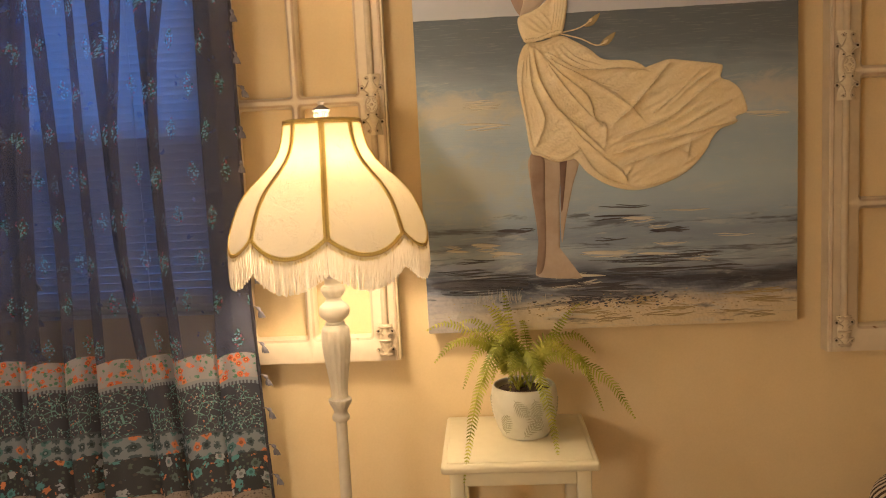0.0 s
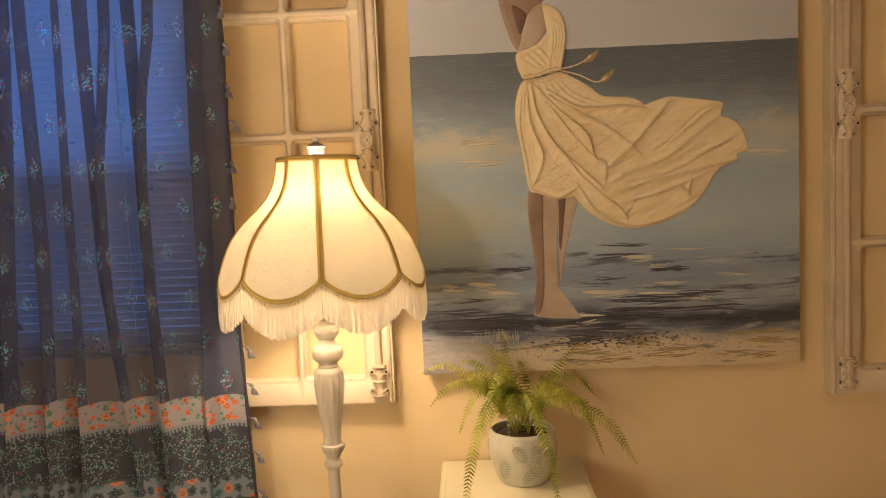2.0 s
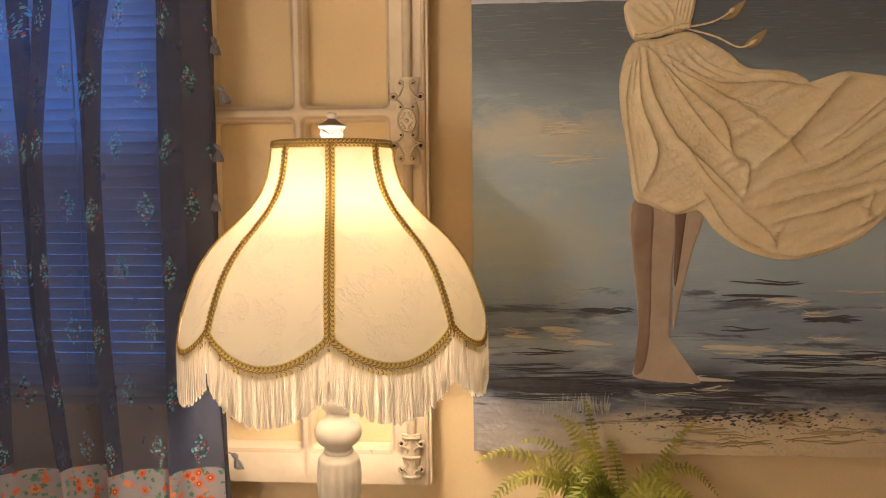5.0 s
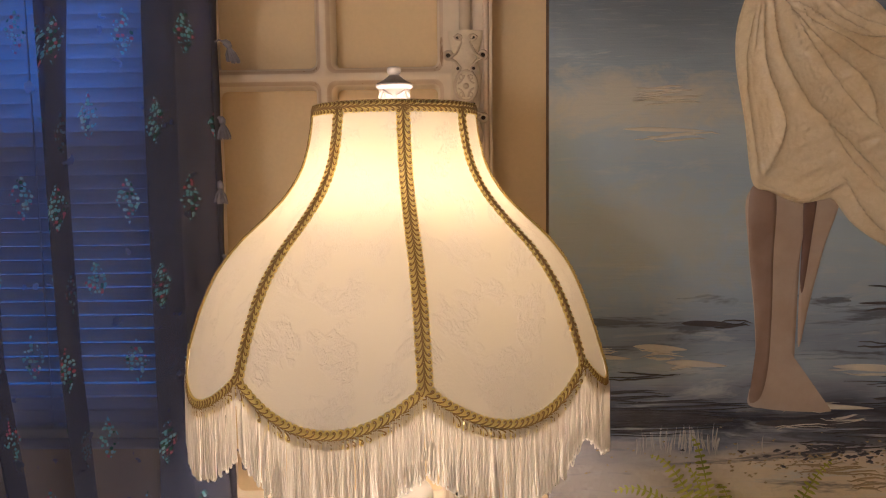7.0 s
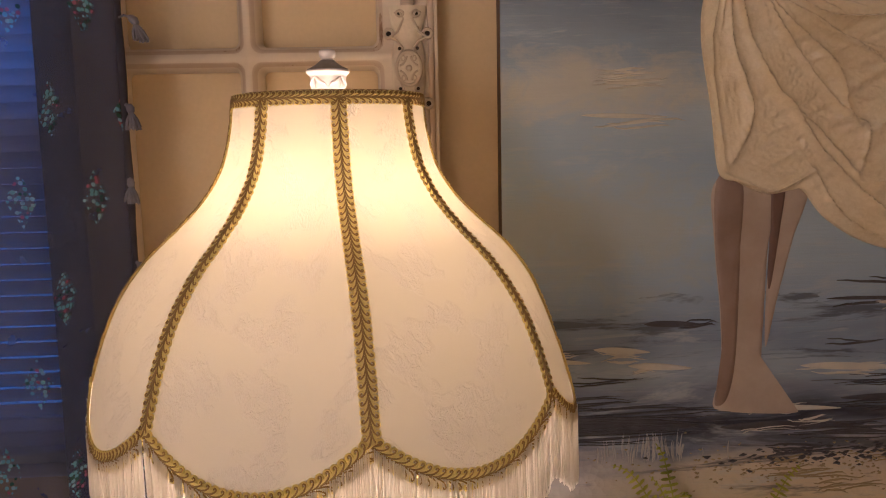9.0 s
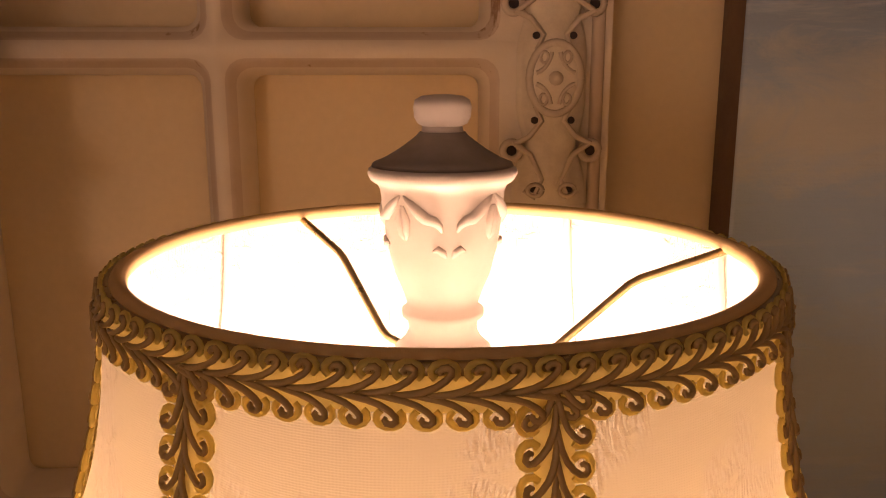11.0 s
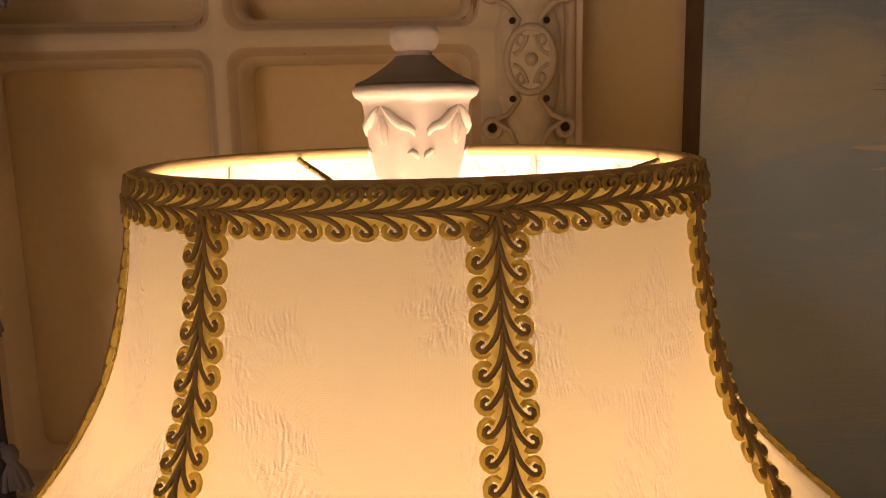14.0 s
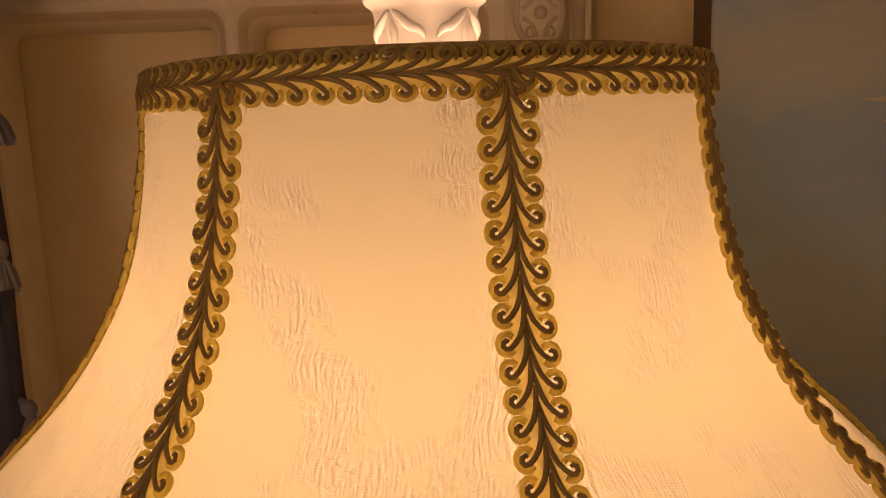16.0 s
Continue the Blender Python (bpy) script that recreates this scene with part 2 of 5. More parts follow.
    blossom = flowers(32.0, 0.40, [(0.0, (0.14, 0.36, 0.40)), (0.38, (0.42, 0.46, 0.52)), (0.62, (0.74, 0.30, 0.15)), (0.76, (0.16, 0.22, 0.22))], small, 0.8, (0.12, 0.24, 0.27))
    hem = flowers(150.0, 0.36, [(0.0, (0.16, 0.13, 0.12)), (0.5, (0.28, 0.23, 0.20))], (0.38, 0.33, 0.29), 1.0)
    edging = m.mix(m.math("LESS_THAN", m.math("FRACT", m.math("MULTIPLY", u, 110.0)), 0.5), (0.30, 0.36, 0.44), (0.12, 0.13, 0.17))
    for lo, hi, c in ((0.893, 0.955, whiteband), (0.885, 0.893, (0.34, 0.38, 0.44)), (0.877, 0.885, edging), (0.760, 0.877, treezone), (0.70, 0.760, greyband), (0.755, 0.760, (0.12, 0.14, 0.17)), (0.60, 0.70, blossom), (0.54, 0.60, hem), (0.0, 0.54, treezone)):
        col = m.mix(band(lo, hi), col, c)
    low = m.math("LESS_THAN", v, 0.955)
    opacity = m.math("ADD", m.math("MULTIPLY", low, 0.25), 0.67)
    opacity = m.math("MAXIMUM", opacity, m.math("MULTIPLY", sprig, 0.9))
    thread = m.noise(m.coord("UV", (1, 0.15, 1)), 700.0, 2)
    nb = m.bump(thread, 0.2, 0.0006)
    d = m.n("BsdfDiffuse", {"Color": col, "Normal": nb}).outputs[0]
    tr = m.n("BsdfTranslucent", {"Color": col, "Normal": nb}).outputs[0]
    body = m.n("MixShader", {0: 0.32, 1: d, 2: tr}).outputs[0]
    clear = m.n("BsdfTransparent").outputs[0]
    return m.done(m.n("MixShader", {0: opacity, 1: clear, 2: body}).outputs[0])


def canvas_mat():
    """Oil seascape laid in horizontal bands with dry brush streaks; world metres."""
    m = Nodes("seascape_paint")
    sep = m.n("SeparateXYZ", {"Vector": m.n("TexCoord").outputs["Object"]})
    x, z = sep.outputs[0], sep.outputs[2]
    streak = m.noise(m.coord(scale=(3, 1, 26)), 1.0, 6, 0.65, 0.6)
    broad = m.noise(m.coord(scale=(4, 1, 9)), 1.0, 4, 0.6, 0.8)
    bristle = m.noise(m.coord(scale=(18, 1, 320)), 1.0, 3)
    warp = m.math("ADD", m.math("MULTIPLY", m.math("SUBTRACT", streak, 0.5), 0.07), m.math("MULTIPLY", m.math("SUBTRACT", broad, 0.5), 0.10))
    zz = m.math("ADD", z, warp)
    f = m.math("DIVIDE", m.math("SUBTRACT", zz, 0.985), 0.8)
    sea = m.ramp(f, [(0, (0.700, 0.580, 0.360)), (0.07, (0.640, 0.550, 0.400)), (0.115, (0.189, 0.215, 0.281)), (0.15, (0.033, 0.037, 0.059)), (0.19, (0.243, 0.285, 0.366)),
                     (0.23, (0.360, 0.440, 0.530)), (0.28, (0.243, 0.310, 0.424)), (0.36, (0.351, 0.450, 0.578)), (0.46, (0.423, 0.535, 0.636)), (0.58, (0.360, 0.465, 0.583)),
                     (0.66, (0.423, 0.510, 0.583)), (0.74, (0.288, 0.365, 0.456)), (0.86, (0.149, 0.185, 0.233)), (1, (0.108, 0.135, 0.170))])
    sea = m.mix(m.math("MULTIPLY", m.math("GREATER_THAN", bristle, 0.6), 0.14), sea, (0.48, 0.49, 0.48))
    patch = m.noise(m.coord(scale=(5, 1, 30), loc=(3, 0, 1)), 1.0, 5, 0.7, 0.5)
    sea = m.mix(m.math("MULTIPLY", m.ramp(patch, [(0.55, 0.0), (0.66, 0.55)]), m.math("LESS_THAN", zz, 1.60)), sea, (0.52, 0.56, 0.57))
    murk = m.noise(m.coord(scale=(4, 1, 36), loc=(8, 0, 5)), 1.0, 5, 0.7, 0.5)
    murk = m.math("MULTIPLY", m.ramp(murk, [(0.54, 0.0), (0.62, 0.75)]), m.math("LESS_THAN", zz, 1.27))
    sea = m.mix(murk, sea, (0.07, 0.075, 0.095))
    # blue-grey wash on one side of the beach
    side = m.math("MULTIPLY", m.math("LESS_THAN", zz, 1.07), m.ramp(m.math("ADD", x, warp), [(0.05, 1.0), (0.22, 0.0)]))
    sea = m.mix(m.math("MULTIPLY", side, 0.8), sea, (0.32, 0.31, 0.33))
    # surf clouds
    for cx, cz, rx, rz, c in ((0.07, 1.535, 0.24, 0.050, (0.60, 0.56, 0.43)), (0.82, 1.545, 0.13, 0.060, (0.56, 0.54, 0.50)), (0.05, 1.36, 0.22, 0.10, (0.46, 0.49, 0.44))):
        dx = m.math("DIVIDE", m.math("SUBTRACT", x, cx), rx)
        dz = m.math("DIVIDE", m.math("SUBTRACT", z, cz), rz)
        r = m.math("SQRT", m.math("ADD", m.math("MULTIPLY", dx, dx), m.math("MULTIPLY", dz, dz)))
        puff = m.noise(m.coord(loc=(cx, 0, cz), scale=(0.55, 1, 1)), 24.0, 6, 0.68, 0.5)
        sea = m.mix(m.ramp(m.math("SUBTRACT", puff, m.math("MULTIPLY", r, 0.42)), [(0.12, 0.0), (0.36, 0.65)]), sea, c)
    sky = m.mix(m.noise(m.coord(scale=(3, 1, 5)), 1.0, 4), (0.50, 0.54, 0.64), (0.60, 0.63, 0.71))
    line = m.math("GREATER_THAN", m.math("ADD", z, m.math("MULTIPLY", m.math("SUBTRACT", m.noise(m.coord(), 30.0), 0.5), 0.004)), 1.752)
    col = m.mix(line, sea, sky)
    weave = m.noise(m.coord(), 500.0, 2)
    grit = m.n("TexVoronoi", {"Vector": m.coord(), "Scale": 110.0}).outputs["Distance"]
    rough_zone = m.math("MULTIPLY", m.math("LESS_THAN", zz, 1.10), m.math("GREATER_THAN", broad, 0.42))
    h = m.math("ADD", m.math("MULTIPLY", bristle, 0.6), m.math("MULTIPLY", m.math("MULTIPLY", grit, rough_zone), 2.0))
    h = m.math("ADD", h, m.math("MULTIPLY", weave, 0.3))
    return m.done(m.principled(col, 0.42, m.bump(h, 0.45, 0.0018)))


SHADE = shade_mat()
LOBE = silk_mat("gold_gimp", (0.95, 0.85, 0.37), 0.84, 0.5)
BROWN = silk_mat("bronze_cord", (0.42, 0.29, 0.11), 0.15, 0.45)
RIM = silk_mat("bronze_binding", (0.46, 0.33, 0.15), 0.15, 0.6)
STRAND = silk_mat("ivory_fringe", (0.97, 0.94, 0.88), 0.7, 0.4)
GLOW = glow_mat("bulb_glass", (1.0, 0.68, 0.36), BULB)
FILL_GLOW = glow_mat("fill_drum_glow", (1.0, 0.80, 0.55), FILL_LIGHT)
CURTAIN = curtain_mat()
CANVAS = canvas_mat()
FERN = leaf_mat()
SLAT = silk_mat("blind_slat", (0.72, 0.74, 0.78), 0.35, 0.5, 40.0)
DRESS = paint_mat("gilded_plaster_cloth", (0.86, 0.72, 0.45), (0.92, 0.81, 0.57), 0.27, 16.0, 170.0, 0.5, 0.0015, (0.46, 0.35, 0.20), 0.76)
SKIN = paint_mat("warm_figure_paint", (0.48, 0.38, 0.29), (0.58, 0.50, 0.41), 0.45, 14.0, 90.0, 0.3, 0.001)
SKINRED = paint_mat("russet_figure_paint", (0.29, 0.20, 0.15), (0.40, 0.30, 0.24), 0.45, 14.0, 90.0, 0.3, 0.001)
SKINDARK = paint_mat("brown_figure_paint", (0.16, 0.10, 0.08), (0.22, 0.13, 0.10), 0.45, 20.0, 90.0, 0.3, 0.001)
FOAM = paint_mat("cream_oil_paint", (0.72, 0.68, 0.55), (0.62, 0.61, 0.55), 0.4, 30.0, 200.0, 0.6, 0.001)
DRYFOAM = paint_mat("grey_cream_oil_paint", (0.50, 0.48, 0.42), (0.40, 0.40, 0.41), 0.45, 60.0, 300.0, 0.6, 0.001)
SLATE = paint_mat("slate_oil_paint", (0.06, 0.06, 0.075), (0.10, 0.10, 0.115), 0.4, 30.0, 200.0, 0.6, 0.001)
EDGE = paint_mat("brown_canvas_edge", (0.16, 0.10, 0.06), (0.11, 0.07, 0.045), 0.7, 20.0, 200.0, 0.4, 0.001)
OCHRE = paint_mat("ochre_oil_paint", (0.45, 0.36, 0.18), (0.38, 0.30, 0.16), 0.4, 30.0, 200.0, 0.6, 0.001)


# ---- mesh helpers ----
class Geo:
    """Collects vertices and faces, with a material slot for each face."""

    def __init__(self):
        self.v, self.f, self.m, self.uv = [], [], [], []

    def add(self, vf, slot=0):
        v, f = vf
        k = len(self.v)
        self.v.extend(tuple(p) for p in v)
        self.f.extend(tuple(i + k for i in q) for q in f)
        self.m.extend([slot] * len(f))
        return self


def tube(pts, r, sides=6, cap=True):
    """A tube along points; r a number or one for each point."""
    P = [Vector(p) for p in pts]
    n = len(P)
    R = list(r) if isinstance(r, (list, tuple)) else [r] * n
    v, f = [], []
    up = None
    for i in range(n):
        t = (P[min(i + 1, n - 1)] - P[max(i - 1, 0)]).normalized()
        if up is None:
            up = t.orthogonal().normalized()
        up = (up - t * up.dot(t))
        up = up.normalized() if up.length > 1e-6 else t.orthogonal().normalized()
        b = t.cross(up)
        for k in range(sides):
            a = 2 * math.pi * k / sides
            v.append(P[i] + (up * math.cos(a) + b * math.sin(a)) * R[i])
    for i in range(n - 1):
        for k in range(sides):
            k2 = (k + 1) % sides
            f.append((i * sides + k, i * sides + k2, (i + 1) * sides + k2, (i + 1) * sides + k))
    if cap:
        f.append(tuple(reversed(range(sides))))
        f.append(tuple((n - 1) * sides + k for k in range(sides)))
    return v, f


def lathe(profile, cx, cy, segs=48, lobes=0, depth=0.0, span=None):
    """A turned form from (radius, height) pairs; lobes: flutes between the heights of span."""
    v, f = [], []
    for r, z in profile:
        for k in range(segs):
            a = 2 * math.pi * k / segs
            rr = r
            if lobes and span[0] <= z <= span[1]:
                rr = r * (1 - depth * abs(math.sin(lobes * a / 2)))
            v.append((cx + rr * math.cos(a), cy + rr * math.sin(a), z))
    for i in range(len(profile) - 1):
        for k in range(segs):
            k2 = (k + 1) % segs
            f.append((i * segs + k, i * segs + k2, (i + 1) * segs + k2, (i + 1) * segs + k))
    f.append(tuple(range(segs)))
    f.append(tuple((len(profile) - 1) * segs + k for k in reversed(range(segs))))
    return v, f


def smooth_profile(pairs, steps=4):
    """Catmull-Rom through (radius, height) pairs."""
    out = []
    n = len(pairs)
    for i in range(n - 1):
        p0, p1, p2, p3 = (pairs[max(0, min(n - 1, j))] for j in (i - 1, i, i + 1, i + 2))
        for s in range(steps):
            t = s / steps
            out.append(tuple(0.5 * (2 * b + (c - a) * t + (2 * a - 5 * b + 4 * c - d) * t * t + (3 * b - a - 3 * c + d) * t ** 3) for a, b, c, d in zip(p0, p1, p2, p3)))
    out.append(pairs[-1])
    return out


def block(x0, x1, y0, y1, z0, z1, bevel=0.003, segs=2):
    bm = bmesh.new()
    bmesh.ops.create_cube(bm, size=1)
    for q in bm.verts:
        q.co = ((x0 + x1) / 2 + q.co.x * (x1 - x0), (y0 + y1) / 2 + q.co.y * (y1 - y0), (z0 + z1) / 2 + q.co.z * (z1 - z0))
    if bevel:
        bmesh.ops.bevel(bm, geom=bm.edges[:], offset=bevel, segments=segs, profile=0.5, affect="EDGES")
    bm.verts.index_update()
    out = [q.co.copy() for q in bm.verts], [tuple(w.index for w in q.verts) for q in bm.faces]
    bm.free()
    return out


def ring(center, ra, rb, r, normal="y", n=20, sides=6, a0=0.0, a1=2 * math.pi):
    """A torus, whole or in part, in the plane across an axis."""
    pts = []
    for i in range(n + 1):
        a = a0 + (a1 - a0) * i / n
        c, s = ra * math.cos(a), rb * math.sin(a)
        pts.append({"y": (center[0] + c, center[1], center[2] + s), "z": (center[0] + c, center[1] + s, center[2])}[normal])
    return tube(pts, r, sides, False)


def mesh_of(name, geo, mats, smooth=True):
    me = bpy.data.meshes.new(name)
    me.from_pydata([tuple(p) for p in geo.v], [], geo.f)
    for m in mats:
        me.materials.append(m)
    if len(mats) > 1:
        me.polygons.foreach_set("material_index", geo.m)
    if smooth:
        me.polygons.foreach_set("use_smooth", [True] * len(me.polygons))
    if geo.uv:
        layer = me.uv_layers.new(name="UVMap")
        idx = np.empty(len(me.loops), dtype=np.int32)
        me.loops.foreach_get("vertex_index", idx)
        layer.data.foreach_set("uv", np.array(geo.uv, dtype=np.float32)[idx].ravel())
    if smooth:
        me.set_sharp_from_angle(angle=radians(75))
    me.update()
    return me


def thing(name, place, label, category, group="", kind=""):
    """An Empty at the base of a thing."""
    ob = new(name)
    ob.location = place
    return tagged(ob, label, category, group, kind)


def part(name, geo, mats, parent=None, label="", smooth=True):
    """One mesh under a thing or a part, modelled in world metres."""
    mats = mats if isinstance(mats, (list, tuple)) else [mats]
    ob = new(name, mesh_of(name, geo, mats, smooth))
    if parent is not None:
        ob.parent = parent
        ob.matrix_parent_inverse = Matrix.Translation(-parent.location) if parent.parent is None else Matrix()
    if label:
        tagged(ob, label)
    return ob


def shell(name, geo, mat, label, category):
    return tagged(part(name, geo, mat, None, "", False), label, category, "", "structure")


# ---- the room ----
WY = 1.94          # face of the wall behind the lamp
XW, XE, YS, TOP = -2.3, 2.3, -1.7, 2.52
WIN = (-1.80, -0.60, 1.045, 2.16)   # window opening

g = Geo()
for x0, x1, z0, z1 in ((XW - 0.15, WIN[0], 0, TOP), (WIN[1], XE + 0.15, 0, TOP), (WIN[0], WIN[1], 0, WIN[2]), (WIN[0], WIN[1], WIN[3], TOP)):
    g.add(block(x0, x1, WY, WY + 0.16, z0, z1, 0))
shell("wall_north", g, WALL, "warm ochre-cream painted plaster wall with window opening", "wall")
shell("wall_west", Geo().add(block(XW - 0.15, XW, YS, WY, 0, TOP, 0)), WALL, "warm cream painted plaster wall", "wall")
shell("wall_east", Geo().add(block(XE, XE + 0.15, YS, WY, 0, TOP, 0)), WALL, "warm cream painted plaster wall", "wall")
shell("wall_south", Geo().add(block(XW - 0.15, XE + 0.15, YS - 0.15, YS, 0, TOP, 0)), WALL, "warm cream painted plaster wall", "wall")
# the ceiling is out of view, kept low and white to bounce lamplight down
shell("ceiling", Geo().add(block(XW - 0.15, XE + 0.15, YS - 0.15, WY + 0.16, TOP, TOP + 0.12, 0)), CEIL, "plain white painted ceiling", "ceiling")
shell("floor", Geo().add(block(XW - 0.15, XE + 0.15, YS - 0.15, WY + 0.16, -0.12, 0, 0)), FLOOR, "dark brown wooden floor", "floor")
shell("baseboard", Geo().add(block(XW, XE, WY - 0.016, WY, 0.002, 0.11, 0.003)), SHUTTER, "cream painted baseboard along the wall", "baseboard")

# window: frame, two sashes, panes, sill
win = tagged(new("window_1"), "white double-hung window with blue dusk outside", "window", "", "structure")
win.location = (WIN[0], WY + 0.1, WIN[2])
x0, x1, z0, z1 = WIN
zm = 1.50
g = Geo()
for a, b, c, d in ((x0, x0 + 0.045, z0, z1), (x1 - 0.045, x1, z0, z1), (x0 + 0.045, x1 - 0.045, z0, z0 + 0.05), (x0 + 0.045, x1 - 0.045, z1 - 0.05, z1), (x0 + 0.045, x1 - 0.045, zm - 0.03, zm + 0.03)):
    g.add(block(a, b, WY + 0.09, WY + 0.135, c, d, 0.003))
part("window_frame", g, WINFRAME, win)
part("window_sill", Geo().add(block(x0 - 0.03, x1 + 0.03, WY + 0.002, WY + 0.09, z0 - 0.02, z0 + 0.002, 0.002)), WINFRAME, win)
glass = Nodes("window_glass")
GLASS = glass.done(glass.principled((0.9, 0.93, 0.95), 0.03, None, 0.0, **{"Transmission Weight": 1.0, "IOR": 1.1}))
for c, d in ((z0 + 0.05, zm - 0.03), (zm + 0.03, z1 - 0.05)):
    pane = part("pane", Geo().add(block(x0 + 0.045, x1 - 0.045, WY + 0.11, WY + 0.114, c, d, 0)), GLASS, win, "", False)
    pane.visible_shadow = False
net = Nodes("insect_screen")
NET = net.done(net.n("MixShader", {0: 0.55, 1: net.n("BsdfTransparent").outputs[0], 2: net.n("BsdfDiffuse", {"Color": (0.03, 0.03, 0.035)}).outputs[0]}).outputs[0])
part("insect_screen", Geo().add(block(x0 + 0.045, x1 - 0.045, WY + 0.138, WY + 0.139, z0, zm, 0)), NET, win, "fine dark mesh over the lower sash", False)

# venetian blind in the opening
blind = thing("venetian_blind", (x0, WY + 0.05, z1), "white horizontal venetian blind, closed, backlit blue", "blind")
part("head_rail", Geo().add(block(x0 + 0.01, x1 - 0.01, WY + 0.03, WY + 0.07, z1 - 0.04, z1 - 0.004, 0.003)), SLAT, blind)
part("bottom_rail", Geo().add(block(x0 + 0.012, x1 - 0.012, WY + 0.035, WY + 0.065, z0 + 0.004, z0 + 0.02, 0.003)), SLAT, blind)
g = Geo()
pts = []
for i in range(6):
    a = (i / 5 - 0.5)
    pts.append((a * 0.010 + 0.0015 * (1 - 4 * a * a), -a * 0.0209))
for i, (dy, dz) in enumerate(pts):
    g.v += [(x0 + 0.012, dy, dz), (x1 - 0.012, dy, dz)]
    if i:
        g.f.append((2 * i - 2, 2 * i - 1, 2 * i + 1, 2 * i))
g.m = [0] * len(g.f)
slat_mesh = mesh_of("slat", g, [SLAT])
for k in range(int((z1 - z0 - 0.075) / 0.0212)):
    slat = new("slat", slat_mesh)
    slat.parent = blind
    slat.matrix_parent_inverse = Matrix.Translation(-blind.location)
    slat.location = (0, WY + 0.05, z0 + 0.034 + k * 0.0212)
for x in (x0 + 0.2, (x0 + x1) / 2, x1 - 0.2):
    part("ladder_cord", Geo().add(tube([(x, WY + 0.04, z0 + 0.01), (x, WY + 0.04, z1 - 0.03)], 0.0012, 5)), SLAT, blind)


# ---- salvaged window shutters ----
def rounded(x0, x1, z0, z1, r, n=4):
    out = []
    for cx, cz, a in ((x1 - r, z1 - r, 0), (x0 + r, z1 - r, 90), (x0 + r, z0 + r, 180), (x1 - r, z0 + r, 270)):
        for i in range(n + 1):
            t = radians(a + 90 * i / n)
            out.append((cx + r * math.cos(t), cz + r * math.sin(t)))
    return out


def rect_like(x0, x1, z0, z1, n=4):
    """The outer rectangle with as many points as rounded() gives, corner by corner."""
    out = []
    for cx, cz in ((x1, z1), (x0, z1), (x0, z0), (x1, z0)):
        out += [(cx, cz)] * (n + 1)
    return out


def sash_frame(xs, zs, yf, yb):
    """Openings between the lines xs and zs: (line, half width) pairs. A front face, an ogee lip and deep reveals."""
    g = Geo()
    n = 20
    for i in range(len(xs) - 1):
        for j in range(len(zs) - 1):
            (xa, wa), (xb, wb) = xs[i], xs[i + 1]
            (za, ha), (zb, hb) = zs[j], zs[j + 1]
            ax0, ax1, az0, az1 = xa + wa, xb - wb, za + ha, zb - hb
            loops = [(rect_like(xa, xb, za, zb), yf), (rounded(ax0 - 0.005, ax1 + 0.005, az0 - 0.005, az1 + 0.005, 0.012), yf),
                     (rounded(ax0 - 0.003, ax1 + 0.003, az0 - 0.003, az1 + 0.003, 0.012), yf + 0.0035), (rounded(ax0, ax1, az0, az1, 0.010), yf + 0.007),
                     (rounded(ax0 + 0.003, ax1 - 0.003, az0 + 0.003, az1 - 0.003, 0.009), yf + 0.012), (rounded(ax0 + 0.004, ax1 - 0.004, az0 + 0.004, az1 - 0.004, 0.008), yb)]
            v, f = [], []
            for pts, y in loops:
                v += [(p[0], y, p[1]) for p in pts]
            for q in range(len(loops) - 1):
                for k in range(n):
                    k2 = (k + 1) % n
                    f.append((q * n + k, q * n + k2, (q + 1) * n + k2, (q + 1) * n + k))
            g.add((v, f[:n]), 0)
            g.f.extend(tuple(w + len(g.v) - len(v) for w in q) for q in f[n:])
            g.m.extend([1] * (2 * n) + [0] * (len(f) - 3 * n))
    return g


